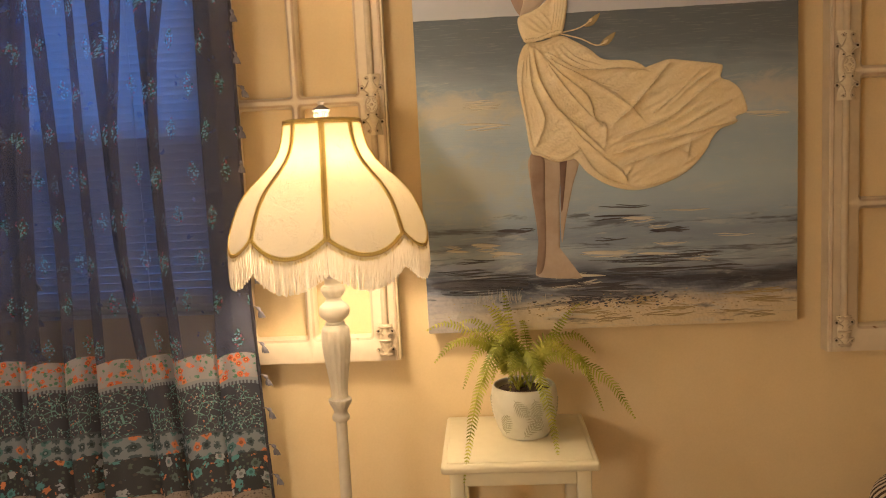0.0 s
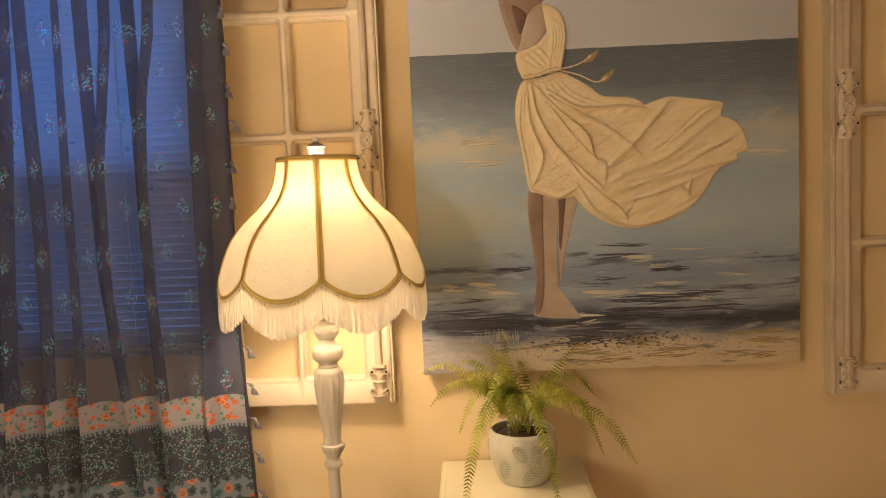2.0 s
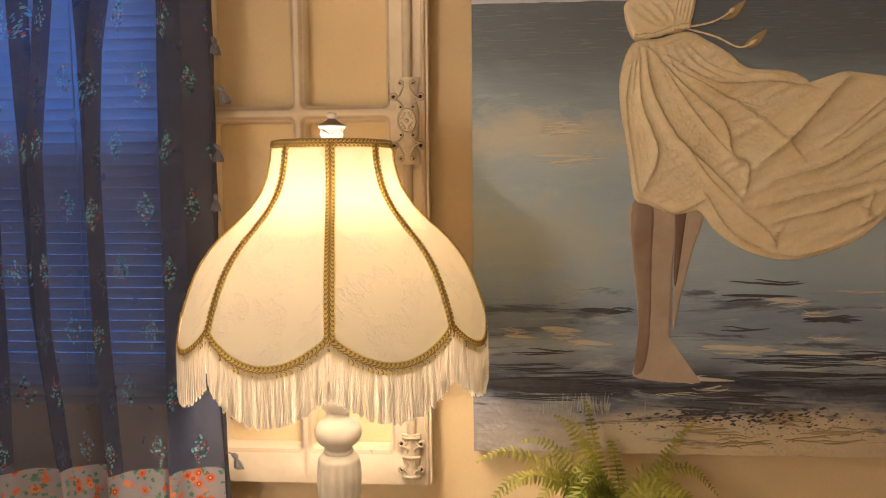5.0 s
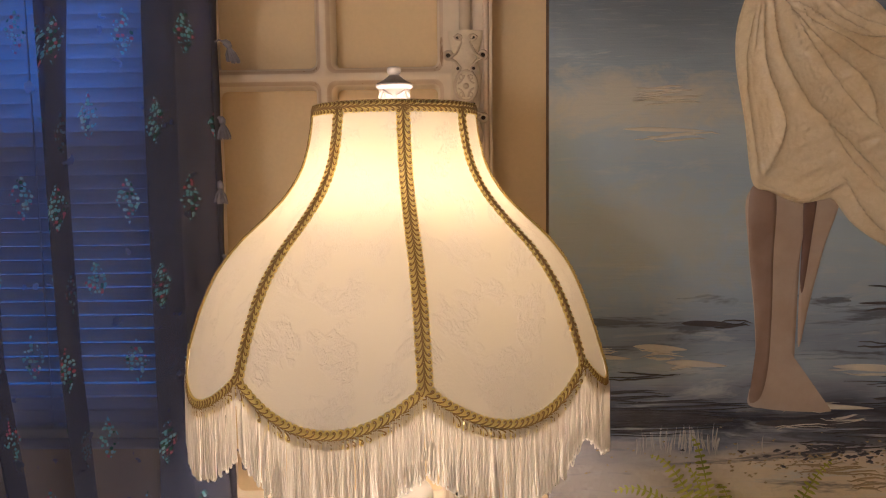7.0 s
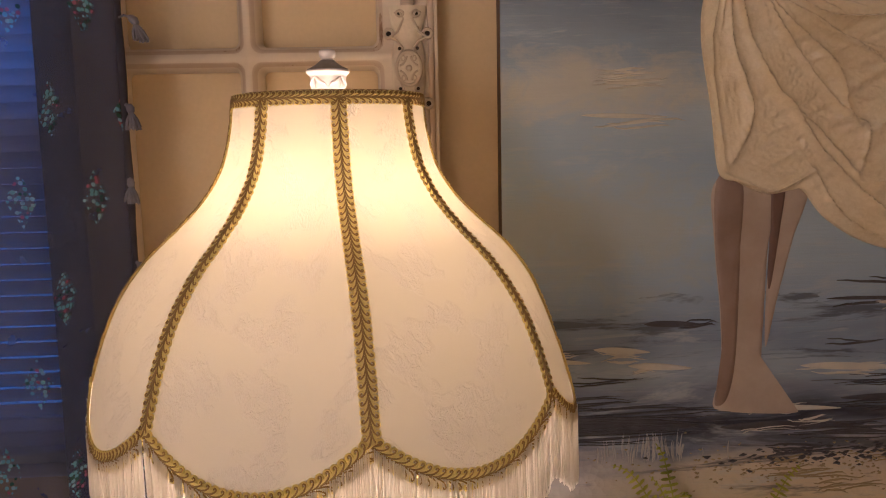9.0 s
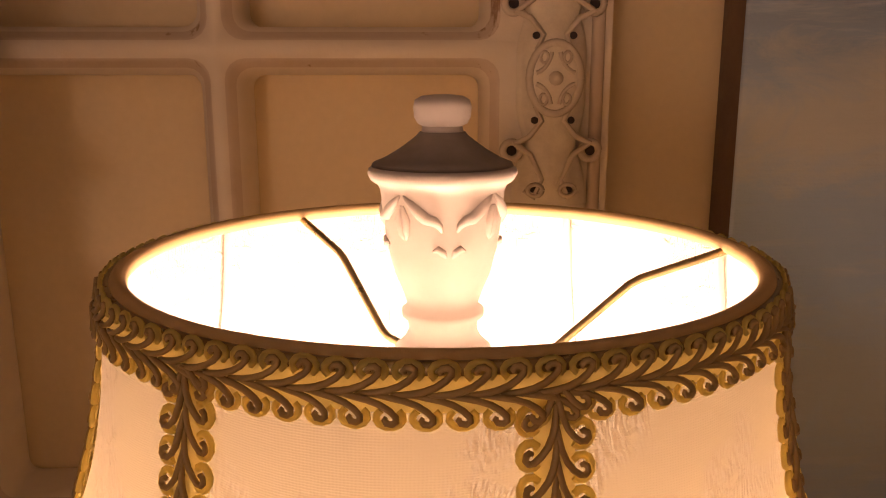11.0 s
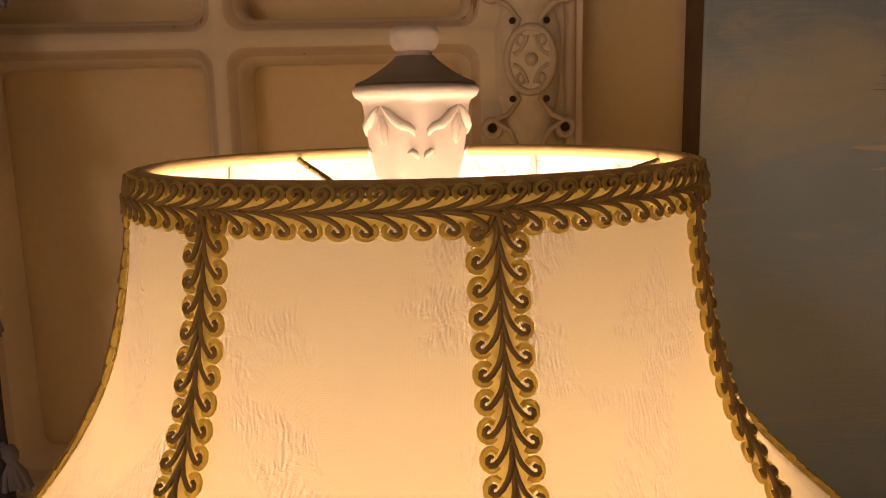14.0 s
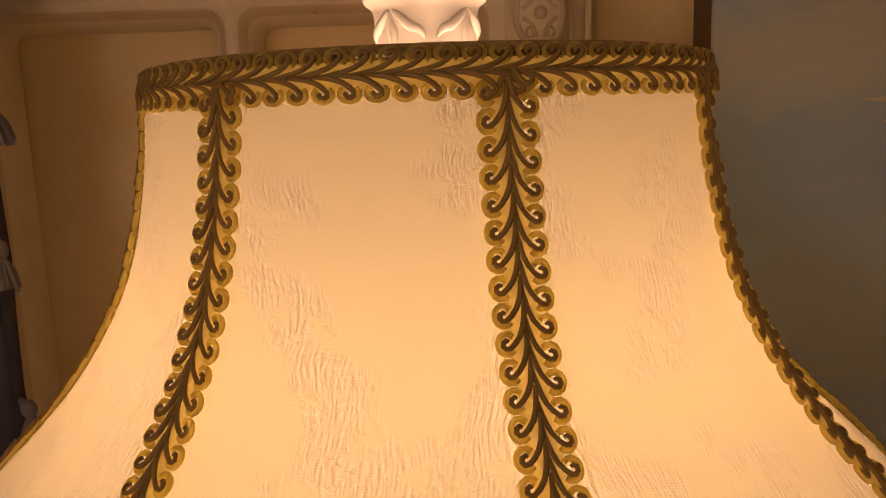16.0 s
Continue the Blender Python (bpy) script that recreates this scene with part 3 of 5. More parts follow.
def bolt_plate(cx, y, z0, z1, half, rosette):
    """A pierced cast plate of scrolls with an oval boss."""
    g = Geo()
    h, zc = z1 - z0, (z0 + z1) / 2
    rows = 28
    front, back = [], []
    for i in range(rows + 1):
        s = i / rows
        w = half * (0.62 + 0.30 * abs(math.cos(math.pi * 2 * s)) ** 1.2 - 0.12 * math.exp(-((s - 0.5) / 0.10) ** 2))
        z = z0 + s * h
        front.append((w, z))
    v, f = [], []
    for w, z in front:
        v += [(cx - w, y, z), (cx - w * 0.85, y - 0.006, z), (cx, y - 0.010, z), (cx + w * 0.85, y - 0.006, z), (cx + w, y, z)]
    for i in range(rows):
        for k in range(4):
            f.append((i * 5 + k, i * 5 + k + 1, i * 5 + 5 + k + 1, i * 5 + 5 + k))
    f.append(tuple(range(5)))
    f.append(tuple(rows * 5 + k for k in reversed(range(5))))
    g.add((v, f))
    ears = (0.22, 0.78)
    for s in ears:
        for sg in (-1, 1):
            g.add(ring((cx + sg * half * 0.92, y - 0.004, z0 + s * h), 0.0052, 0.0052, 0.0022, n=14))
            g.add(tube([(cx + sg * half * q, y - 0.008, z0 + (s + (0.5 - s) * w) * h) for q, w in ((0.9, 0.10), (0.55, 0.2), (0.25, 0.42), (0.40, 0.62))], 0.0018, 5))
            g.add(tube([(cx + sg * half * q, y - 0.008, z0 + (s - (0.5 - s) * w) * h) for q, w in ((0.85, -0.10), (0.5, 0.05), (0.22, 0.4), (0.42, 0.66), (0.62, 0.55))], 0.0018, 5))
            g.add(ring((cx + sg * half * 0.38, y - 0.009, z0 + (s - (0.5 - s) * 0.55) * h), 0.0045, 0.0035, 0.0014, n=12, sides=5))
    if rosette:
        g.add(ring((cx, y - 0.012, zc), 0.0145, 0.0195, 0.0024, n=28))
        for a in (0, 90, 180, 270):
            t = radians(a + 45)
            sx, sz = 1.0 if math.cos(t) > 0 else -1.0, 1.0 if math.sin(t) > 0 else -1.0
            g.add(ring((cx + sx * 0.0128, y - 0.0135, zc + sz * 0.0168), 0.0105, 0.0140, 0.0013, n=12, sides=6, a0=radians(a + 190), a1=radians(a + 260)))
            g.add(ring((cx + sx * 0.0065, y - 0.0138, zc + sz * 0.0115), 0.0022, 0.0030, 0.0009, n=10, sides=5))
        g.add(tube([(cx, y - 0.008, zc), (cx, y - 0.0165, zc), (cx, y - 0.018, zc)], (0.0045, 0.004, 0.001), 10))
        disc = [(cx + 0.0145 * math.cos(radians(a * 15)), y - 0.0125, zc + 0.0195 * math.sin(radians(a * 15))) for a in range(24)]
        g.add((disc + [(cx, y - 0.015, zc)], [(i, (i + 1) % 24, 24) for i in range(24)]))
    else:
        for z in (z0 + 0.006, z1 - 0.006, zc):
            g.add(tube([(cx - half * 0.8, y - 0.006, z), (cx, y - 0.012, z), (cx + half * 0.8, y - 0.006, z)], 0.003, 6))
    holes = []
    spots = [(sg * half * 0.92, s) for s in ears for sg in (-1, 1)]
    if rosette:
        spots += [(sg * half * 0.42, s) for s in (0.07, 0.93, 0.34, 0.66) for sg in (-1, 1)] + [(0, 0.10), (0, 0.90)]
    for dx, s in spots:
        yy = y - (0.003 if abs(dx) > half * 0.7 else 0.0095 if dx == 0 else 0.0088)
        r = 0.0034 if abs(dx) > half * 0.7 else 0.0021
        holes.append(Geo().add(tube([(cx + dx, yy + 0.002, z0 + s * h), (cx + dx, yy, z0 + s * h)], r, 10)))
    return g, holes


def shutter(name, xs, zs, rod_x, plates, label):
    yf = 1.900
    base = thing(name, ((xs[0][0] + xs[-1][0]) / 2, WY, zs[0][0]), label, "shutter", "salvaged shutters on the wall")
    g = sash_frame(xs, zs, yf, WY - 0.001)
    xa, xb, za, zb = xs[0][0], xs[-1][0], zs[0][0], zs[-1][0]
    v = [(x, y, z) for y in (yf, WY - 0.001) for x, z in ((xa, za), (xb, za), (xb, zb), (xa, zb))]
    g.add((v, [(0, 4, 5, 1), (1, 5, 6, 2), (2, 6, 7, 3), (3, 7, 4, 0)]))
    part("frame", g, [SHUTTER, WORN], base)
    # raised moulding on the outer edges of the frame
    for x in (xa + 0.008, xb - 0.008):
        part("edge_moulding", Geo().add(tube([(x, yf, za + 0.002), (x, yf, zb - 0.002)], 0.004, 8)), WORN, base)
    part("bolt_rod", Geo().add(tube([(rod_x, yf - 0.004, plates[-1][0] + 0.01), (rod_x, yf - 0.004, zb - 0.05)], 0.0085, 14)), IRON, base, "round cream-painted iron bolt rod")
    for p0, p1, half, ros in plates:
        g, holes = bolt_plate(rod_x, yf - 0.004, p0, p1, half, ros)
        plate = part("bolt_plate", g, IRON, base, "ornate pierced cast-iron plate, worn cream paint")
        for hole in holes:
            part("screw_hole", hole, HOLE, plate)
    return base


ROWS_L = [(0.917, 0.060), (1.287, 0.010), (1.577, 0.010), (1.868, 0.010), (2.158, 0.010), (2.49, 0.055)]
shutter("window_shutter", [(-0.580, 0.070), (-0.355, 0.009), (-0.128, 0.070)], ROWS_L, -0.1635,
        [(1.487, 1.634, 0.025, True), (2.20, 2.30, 0.02, False), (0.930, 1.013, 0.019, False)], "aged cream wooden window sash with muntins, iron bolt")
ROWS_R = [(0.900, 0.060), (1.265, 0.010), (1.580, 0.010), (1.895, 0.010), (2.21, 0.010), (2.49, 0.055)]
shutter("window_shutter", [(0.933, 0.075), (1.165, 0.009), (1.395, 0.070)], ROWS_R, 0.970,
        [(1.513, 1.675, 0.025, True), (2.20, 2.30, 0.02, False), (0.913, 0.992, 0.020, False)], "cream wooden window sash with iron bolt, beside painting")


# ---- the painting ----
PX0, PX1, PZ0, PZ1, PY = -0.053, 0.857, 0.984, 2.20, 1.892
art = thing("painting", ((PX0 + PX1) / 2, WY, PZ0), "large unframed seascape canvas with raised pale-gold dress", "painting")
v, f = block(PX0, PX1, PY, WY - 0.012, PZ0, PZ1, 0.002)
g = Geo().add((v, f))
for q, face in enumerate(f):
    g.m[q] = 0 if max(v[w][1] for w in face) < PY + 0.0025 else 1
part("canvas", g, [CANVAS, EDGE], art)


def catmull(points, steps=8, closed=True):
    n = len(points)
    out = []
    for i in range(n if closed else n - 1):
        q = [points[(i + k) % n] if closed else points[max(0, min(n - 1, i + k))] for k in (-1, 0, 1, 2)]
        for s in range(steps):
            t = s / steps
            out.append(tuple(0.5 * (2 * b + (c - a) * t + (2 * a - 5 * b + 4 * c - d) * t * t + (3 * b - a - 3 * c + d) * t ** 3) for a, b, c, d in zip(*q)))
    return out


def fold_height(x, z, folds):
    """Ridges along fold lines: each (height, width, points), steep on one side and soft on the other, fading to its ends."""
    h = np.zeros_like(x)
    for amp, wide, points in folds:
        line = np.array(catmull(points, 10, False) + [points[-1]])
        best, along, side = np.full(x.shape, 9.0), np.zeros_like(x), np.zeros_like(x)
        for k in range(len(line) - 1):
            a, d = line[k], line[k + 1] - line[k]
            t = np.clip(((x - a[0]) * d[0] + (z - a[1]) * d[1]) / max(1e-9, float(d @ d)), 0, 1)
            ex, ez = x - a[0] - t * d[0], z - a[1] - t * d[1]
            dist = np.hypot(ex, ez)
            near = dist < best
            best, along = np.where(near, dist, best), np.where(near, (k + t) / (len(line) - 1), along)
            side = np.where(near, np.sign(d[0] * ez - d[1] * ex), side)
        w = np.where(side > 0, wide * 0.45, wide * 1.5)
        h += amp * np.exp(-best / w) * np.clip(np.sin(math.pi * np.clip(along, 0.03, 0.97)), 0, 1) ** 0.35
    return h


def relief(name, outline, heart, folds, height, mat, label="", rings=60, seed=0, steps=12):
    """A modelled cloth relief: an outline filled from its gathering point, raised along its fold lines."""
    pts = np.array(catmull(outline, steps))
    n = len(pts)
    r = np.linspace(0, 1, rings + 1)[:, None]
    x, z = heart[0] + (pts[None, :, 0] - heart[0]) * r, heart[1] + (pts[None, :, 1] - heart[1]) * r
    h = fold_height(x, z, folds)
    fine = np.array([[0.14 * noise.noise((a * 22, b * 22, seed)) + 0.22 * noise.noise((a * 11 + b * 6, b * 70 - a * 36, seed)) + 0.05 * noise.noise((a * 30 + b * 16, b * 130 - a * 66, seed)) + 0.05 * noise.noise((a * 210, b * 210, seed)) for a, b in zip(xa, za)] for xa, za in zip(x, z)])
    edge = np.clip((1 - r) * 9, 0, 1) ** 0.5
    lift = height * (0.32 + h + fine) * edge + 0.0035 * (r < 1)
    v = [(x[j, i], PY - max(0.0, float(lift[j, i])) - 0.0005 * (j < rings) + 0.001 * (j == rings), z[j, i]) for j in range(rings + 1) for i in range(n)]
    f = []
    for j in range(rings):
        for i in range(n):
            i2 = (i + 1) % n
            f.append((j * n + i, j * n + i2, (j + 1) * n + i2, (j + 1) * n + i))
    return part(name, Geo().add((v, f)), mat, art, label)


def plain_shape(name, outline, mat, lift=0.0012, steps=8):
    """A flat painted shape with a slightly domed, impasto body."""
    pts = catmull(outline, steps)
    n = len(pts)
    cx, cz = sum(p[0] for p in pts) / n, sum(p[1] for p in pts) / n
    v, f = [], []
    for j, (r, y) in enumerate(((1.0, PY + 0.001), (0.97, PY - lift), (0.7, PY - lift * 1.5), (0.0, PY - lift * 1.6))):
        v += [(cx + (p[0] - cx) * r, y, cz + (p[1] - cz) * r) for p in pts]
    for j in range(3):
        for i in range(n):
            i2 = (i + 1) % n
            f.append((j * n + i, j * n + i2, (j + 1) * n + i2, (j + 1) * n + i))
    return part(name, Geo().add((v, f)), mat, art)


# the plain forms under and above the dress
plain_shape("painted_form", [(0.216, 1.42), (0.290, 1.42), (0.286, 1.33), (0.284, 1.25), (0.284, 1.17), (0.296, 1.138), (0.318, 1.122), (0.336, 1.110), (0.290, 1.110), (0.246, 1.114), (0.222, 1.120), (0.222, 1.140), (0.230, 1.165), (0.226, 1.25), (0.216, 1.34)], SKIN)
plain_shape("painted_form", [(0.217, 1.42), (0.250, 1.42), (0.250, 1.33), (0.250, 1.24), (0.247, 1.17), (0.238, 1.13), (0.224, 1.122), (0.223, 1.140), (0.231, 1.165), (0.227, 1.25), (0.217, 1.34)], SKINRED, 0.0020)
plain_shape("painted_form", [(0.290, 1.42), (0.336, 1.41), (0.318, 1.34), (0.300, 1.26), (0.288, 1.20), (0.286, 1.26), (0.288, 1.33)], SKIN, 0.0009)
plain_shape("painted_form", [(0.289, 1.42), (0.306, 1.42), (0.300, 1.35), (0.291, 1.28), (0.287, 1.29), (0.288, 1.35)], SKINDARK, 0.0016)
plain_shape("painted_form", [(0.162, 1.874), (0.180, 1.930), (0.230, 1.950), (0.273, 1.900), (0.265, 1.862), (0.234, 1.840), (0.218, 1.807), (0.214, 1.777), (0.204, 1.751), (0.182, 1.792)], SKINRED, 0.0009)
plain_shape("painted_form", [(0.234, 1.843), (0.264, 1.860), (0.280, 1.814), (0.258, 1.777), (0.232, 1.758), (0.203, 1.748), (0.211, 1.777), (0.218, 1.807)], SKIN, 0.0014)
plain_shape("painted_form", [(0.192, 1.860), (0.222, 1.846), (0.226, 1.822), (0.210, 1.790), (0.200, 1.815)], SKINDARK, 0.0013)
# skirt: folds of the wrap in front, of the blown train behind it, and fine gathers from the belt
WRAP = [(0.74, 0.0054, [(0.229, 1.673), (0.246, 1.598), (0.286, 1.526), (0.338, 1.476), (0.392, 1.423)]),
        (0.81, 0.0061, [(0.241, 1.668), (0.293, 1.611), (0.357, 1.553), (0.374, 1.498), (0.399, 1.481), (0.399, 1.438)]),
        (0.61, 0.0068, [(0.212, 1.662), (0.201, 1.585), (0.214, 1.491), (0.223, 1.435)]),
        (0.54, 0.0068, [(0.221, 1.669), (0.226, 1.584), (0.254, 1.504), (0.231, 1.439)]),
        (0.47, 0.0041, [(0.248, 1.660), (0.303, 1.579), (0.363, 1.506), (0.389, 1.481)]),
        (0.47, 0.0041, [(0.289, 1.526), (0.330, 1.469), (0.353, 1.444), (0.435, 1.366)]),
        (0.61, 0.0041, [(0.223, 1.427), (0.258, 1.412), (0.289, 1.404), (0.336, 1.429)]),
        (0.54, 0.0041, [(0.336, 1.429), (0.373, 1.373), (0.427, 1.342), (0.481, 1.332), (0.543, 1.348), (0.598, 1.377)])]
TRAIN = [(0.89, 0.0056, [(0.416, 1.484), (0.464, 1.524), (0.511, 1.576), (0.555, 1.625)]),
         (0.75, 0.0046, [(0.438, 1.455), (0.540, 1.489), (0.618, 1.547), (0.676, 1.580)]),
         (0.67, 0.0040, [(0.445, 1.436), (0.554, 1.457), (0.647, 1.506), (0.724, 1.541)]),
         (0.81, 0.0046, [(0.421, 1.413), (0.507, 1.436), (0.631, 1.461), (0.712, 1.480)]),
         (0.59, 0.0036, [(0.436, 1.385), (0.522, 1.408), (0.600, 1.435), (0.658, 1.459)]),
         (0.52, 0.0025, [(0.513, 1.506), (0.572, 1.553), (0.623, 1.600)]), (0.52, 0.0025, [(0.544, 1.516), (0.603, 1.567), (0.661, 1.606)]),
         (0.45, 0.0025, [(0.524, 1.466), (0.594, 1.503), (0.648, 1.537)]), (0.59, 0.0025, [(0.569, 1.425), (0.606, 1.391)]),
         (0.59, 0.0025, [(0.600, 1.439), (0.592, 1.391)]), (0.52, 0.0025, [(0.583, 1.382), (0.623, 1.407)]),
         (0.67, 0.0031, [(0.401, 1.399), (0.437, 1.368), (0.450, 1.337)]), (0.52, 0.0025, [(0.463, 1.384), (0.443, 1.352)]),
         (0.67, 0.0036, [(0.268, 1.659), (0.343, 1.616), (0.436, 1.614), (0.497, 1.606)])]
GATHERS = [(0.16, 0.0028, [(0.262 + 0.006 * k, 1.652 - 0.004 * k), (0.330 + 0.012 * k, 1.602 - 0.006 * k + 0.003 * (k % 2)), (0.420 + 0.010 * k, 1.574 - 0.012 * k)]) for k in range(9)]
GATHERS += [(0.22, 0.0025, [(0.222 + 0.012 * k, 1.684), (0.215 + 0.020 * k, 1.645), (0.212 + 0.030 * k, 1.600 + 0.004 * k)]) for k in range(7)]
relief("dress_skirt", [(0.214, 1.684), (0.255, 1.690), (0.299, 1.700), (0.335, 1.684), (0.368, 1.664), (0.400, 1.640), (0.460, 1.634), (0.490, 1.622), (0.509, 1.607), (0.530, 1.622), (0.555, 1.631), (0.610, 1.624), (0.672, 1.614), (0.681, 1.606), (0.677, 1.582), (0.701, 1.571),
                       (0.724, 1.548), (0.738, 1.508), (0.733, 1.496), (0.712, 1.488), (0.713, 1.474), (0.675, 1.460), (0.655, 1.438), (0.637, 1.406), (0.598, 1.365), (0.543, 1.337), (0.473, 1.322), (0.411, 1.335), (0.358, 1.367), (0.328, 1.402),
                       (0.312, 1.403), (0.281, 1.399), (0.242, 1.415), (0.219, 1.428), (0.207, 1.507), (0.193, 1.586), (0.195, 1.640)],
       (0.330, 1.560), WRAP + TRAIN + GATHERS, 0.0190, DRESS, "pale-gold plaster-stiffened cloth in deep folds", 120, 2.0, 11)
relief("dress_bodice", [(0.198, 1.744), (0.230, 1.760), (0.257, 1.775), (0.277, 1.804), (0.264, 1.858), (0.302, 1.844), (0.318, 1.801), (0.314, 1.748), (0.300, 1.704), (0.255, 1.694), (0.214, 1.688)],
       (0.280, 1.740), [(0.35, 0.0035, [(0.208 + 0.016 * k, 1.735 + 0.006 * k), (0.240 + 0.012 * k, 1.712 + 0.004 * k), (0.272, 1.700)]) for k in range(4)]
       + [(0.30, 0.003, [(0.276 + 0.009 * k, 1.840 - 0.010 * k), (0.286 + 0.007 * k, 1.780), (0.276 + 0.006 * k, 1.706)]) for k in range(5)], 0.012, DRESS, "pale-gold cloth bodice relief", 26, 5.0, 8)
g = Geo()
belt = [(0.212, 1.690), (0.245, 1.692), (0.275, 1.702), (0.300, 1.706)]
for dz in (-0.003, 0.003):
    g.add(tube([(x, PY - 0.020 - 0.001 * math.sin(i * 2), z + dz * math.cos(i * 2.5)) for i, (x, z) in enumerate(catmull(belt, 8, False) + [belt[-1]])], 0.0035, 7))
for tail in ([(0.298, 1.706), (0.335, 1.712), (0.358, 1.722), (0.375, 1.735)], [(0.298, 1.704), (0.345, 1.690), (0.385, 1.672), (0.412, 1.684)]):
    pts = catmull(tail, 8, False) + [tail[-1]]
    g.add(tube([(x, PY - 0.006, z) for x, z in pts], [0.0017 + 0.0004 * math.sin(i * 2.2) for i in range(len(pts) - 5)] + [0.003, 0.0042, 0.0030, 0.002, 0.001], 7))
part("dress_belt", g, DRESS, art, "twisted cord belt with blown tassel ends")
for bx, bz in ((0.372, 1.728), (0.408, 1.682)):
    plain_shape("tassel_dab", [(bx - 0.016, bz - 0.010), (bx - 0.004, bz + 0.006), (bx + 0.022, bz + 0.020), (bx + 0.014, bz + 0.002), (bx + 0.002, bz - 0.009)], OCHRE, 0.0010)


def strokes(name, rows, mat, seed):
    """Dry-brush strokes of raised paint: (x, z, length, width) with ragged ends, several bristle lines each."""
    rng = random.Random(seed)
    g = Geo()
    for cx, cz, length, width in rows:
        width *= 1.5
        lines = max(2, int(width / 0.0026))
        for k in range(lines):
            q = (k + 0.5) / lines - 0.5
            ln = length * (1 - 1.2 * q * q) * rng.uniform(0.5, 1.0)
            xs = cx + rng.uniform(-0.12, 0.12) * length
            zs = cz + q * width
            w = width / lines * rng.uniform(0.5, 0.9)
            ph = rng.uniform(0, 6)
            n = 9
            v, f = [], []
            for i in range(n):
                s = i / (n - 1)
                taper = math.sin(math.pi * min(1, max(0.02, s))) ** 0.5
                x, z = xs + (s - 0.5) * ln, zs + 0.0022 * math.sin(ph + s * 4) + 0.004 * (s - 0.5) * rng.uniform(-1, 1)
                x = min(PX1 - 0.004, max(PX0 + 0.004, x))
                v += [(x, PY + 0.0005, z - w * taper), (x, PY - 0.0012, z), (x, PY + 0.0005, z + w * taper)]
            for i in range(n - 1):
                f += [(3 * i, 3 * i + 3, 3 * i + 4, 3 * i + 1), (3 * i + 1, 3 * i + 4, 3 * i + 5, 3 * i + 2)]
            g.add((v, f))
    return tagged(part(name, g, mat, art), kind="stuff")


rng = random.Random(4)
strokes("foam_impasto", [(0.10, 1.195, 0.07, 0.010), (0.135, 1.178, 0.06, 0.008), (0.30, 1.118, 0.09, 0.010), (0.36, 1.100, 0.07, 0.006), (0.40, 1.168, 0.16, 0.010), (0.48, 1.250, 0.08, 0.007),
                         (0.52, 1.232, 0.06, 0.006), (0.62, 1.150, 0.10, 0.008), (0.70, 1.205, 0.10, 0.004), (0.12, 1.49, 0.12, 0.006), (0.79, 1.492, 0.11, 0.009), (0.30, 1.09, 0.10, 0.005),
                         (0.02, 1.20, 0.05, 0.007), (0.55, 1.19, 0.12, 0.004), (0.60, 1.27, 0.14, 0.003), (0.10, 1.545, 0.11, 0.016)], FOAM, 11)
strokes("dark_impasto", [(0.12, 1.110, 0.26, 0.024), (0.08, 1.090, 0.22, 0.016), (0.40, 1.085, 0.22, 0.016), (0.47, 1.118, 0.20, 0.012), (0.50, 1.150, 0.26, 0.014), (0.20, 1.235, 0.07, 0.006),
                         (0.42, 1.255, 0.14, 0.004), (0.55, 1.222, 0.10, 0.008), (0.46, 1.285, 0.16, 0.004), (0.66, 1.125, 0.20, 0.010), (0.05, 1.135, 0.16, 0.010), (0.40, 1.205, 0.10, 0.004),
                         (0.35, 1.06, 0.14, 0.010), (0.62, 1.16, 0.16, 0.010), (0.08, 1.163, 0.14, 0.006)], SLATE, 12)
strokes("sand_impasto", [(rng.uniform(0.30, 0.83), rng.uniform(0.998, 1.075), rng.uniform(0.05, 0.14), rng.uniform(0.004, 0.012)) for _ in range(16)], OCHRE, 13)
g = Geo()
for _ in range(320):
    x, z, r = rng.gauss(0.40, 0.19), rng.gauss(1.040, 0.014), rng.uniform(0.0006, 0.0018)
    if PX0 + 0.01 < x < PX1 - 0.01 and z > PZ0 + 0.008:
        g.add(tube([(x - r * 1.6, PY, z - r * rng.uniform(-1, 1)), (x, PY - r * 0.8, z), (x + r * 1.6, PY, z + r * rng.uniform(-1, 1))], (r * 0.3, r, r * 0.3), 5))
tagged(part("sand_grit", g, OCHRE, art), "", "", "", "stuff")
g = Geo()
for _ in range(170):
    x, z, r = rng.gauss(0.40, 0.085), rng.gauss(1.052, 0.008), rng.uniform(0.0008, 0.0026)
    g.add(tube([(x - r * 2.2, PY, z + r * rng.uniform(-1, 1)), (x, PY - r * 0.7, z), (x + r * 2.2, PY, z + r * rng.uniform(-1, 1))], (r * 0.3, r, r * 0.3), 5))
tagged(part("dark_crust", g, SLATE, art), "", "", "", "stuff")
g = Geo()
for _ in range(78):
    x, ln, w = rng.gauss(0.140, 0.036), rng.uniform(0.008, 0.034), rng.uniform(0.0005, 0.0024)
    z = 1.060 + ln * 0.4 + rng.uniform(-0.008, 0.006)
    v, f = [], []
    for i in range(6):
        t = i / 5
        ww = w * math.sin(math.pi * (0.08 + 0.84 * t))
        xx = x + 0.0015 * math.sin(t * 3 + x * 90)
        v += [(xx - ww, PY + 0.0004, z + (t - 0.5) * ln), (xx, PY - 0.0010, z + (t - 0.5) * ln), (xx + ww, PY + 0.0004, z + (t - 0.5) * ln)]
    for i in range(5):
        f += [(3 * i, 3 * i + 1, 3 * i + 4, 3 * i + 3), (3 * i + 1, 3 * i + 2, 3 * i + 5, 3 * i + 4)]
    g.add((v, f))
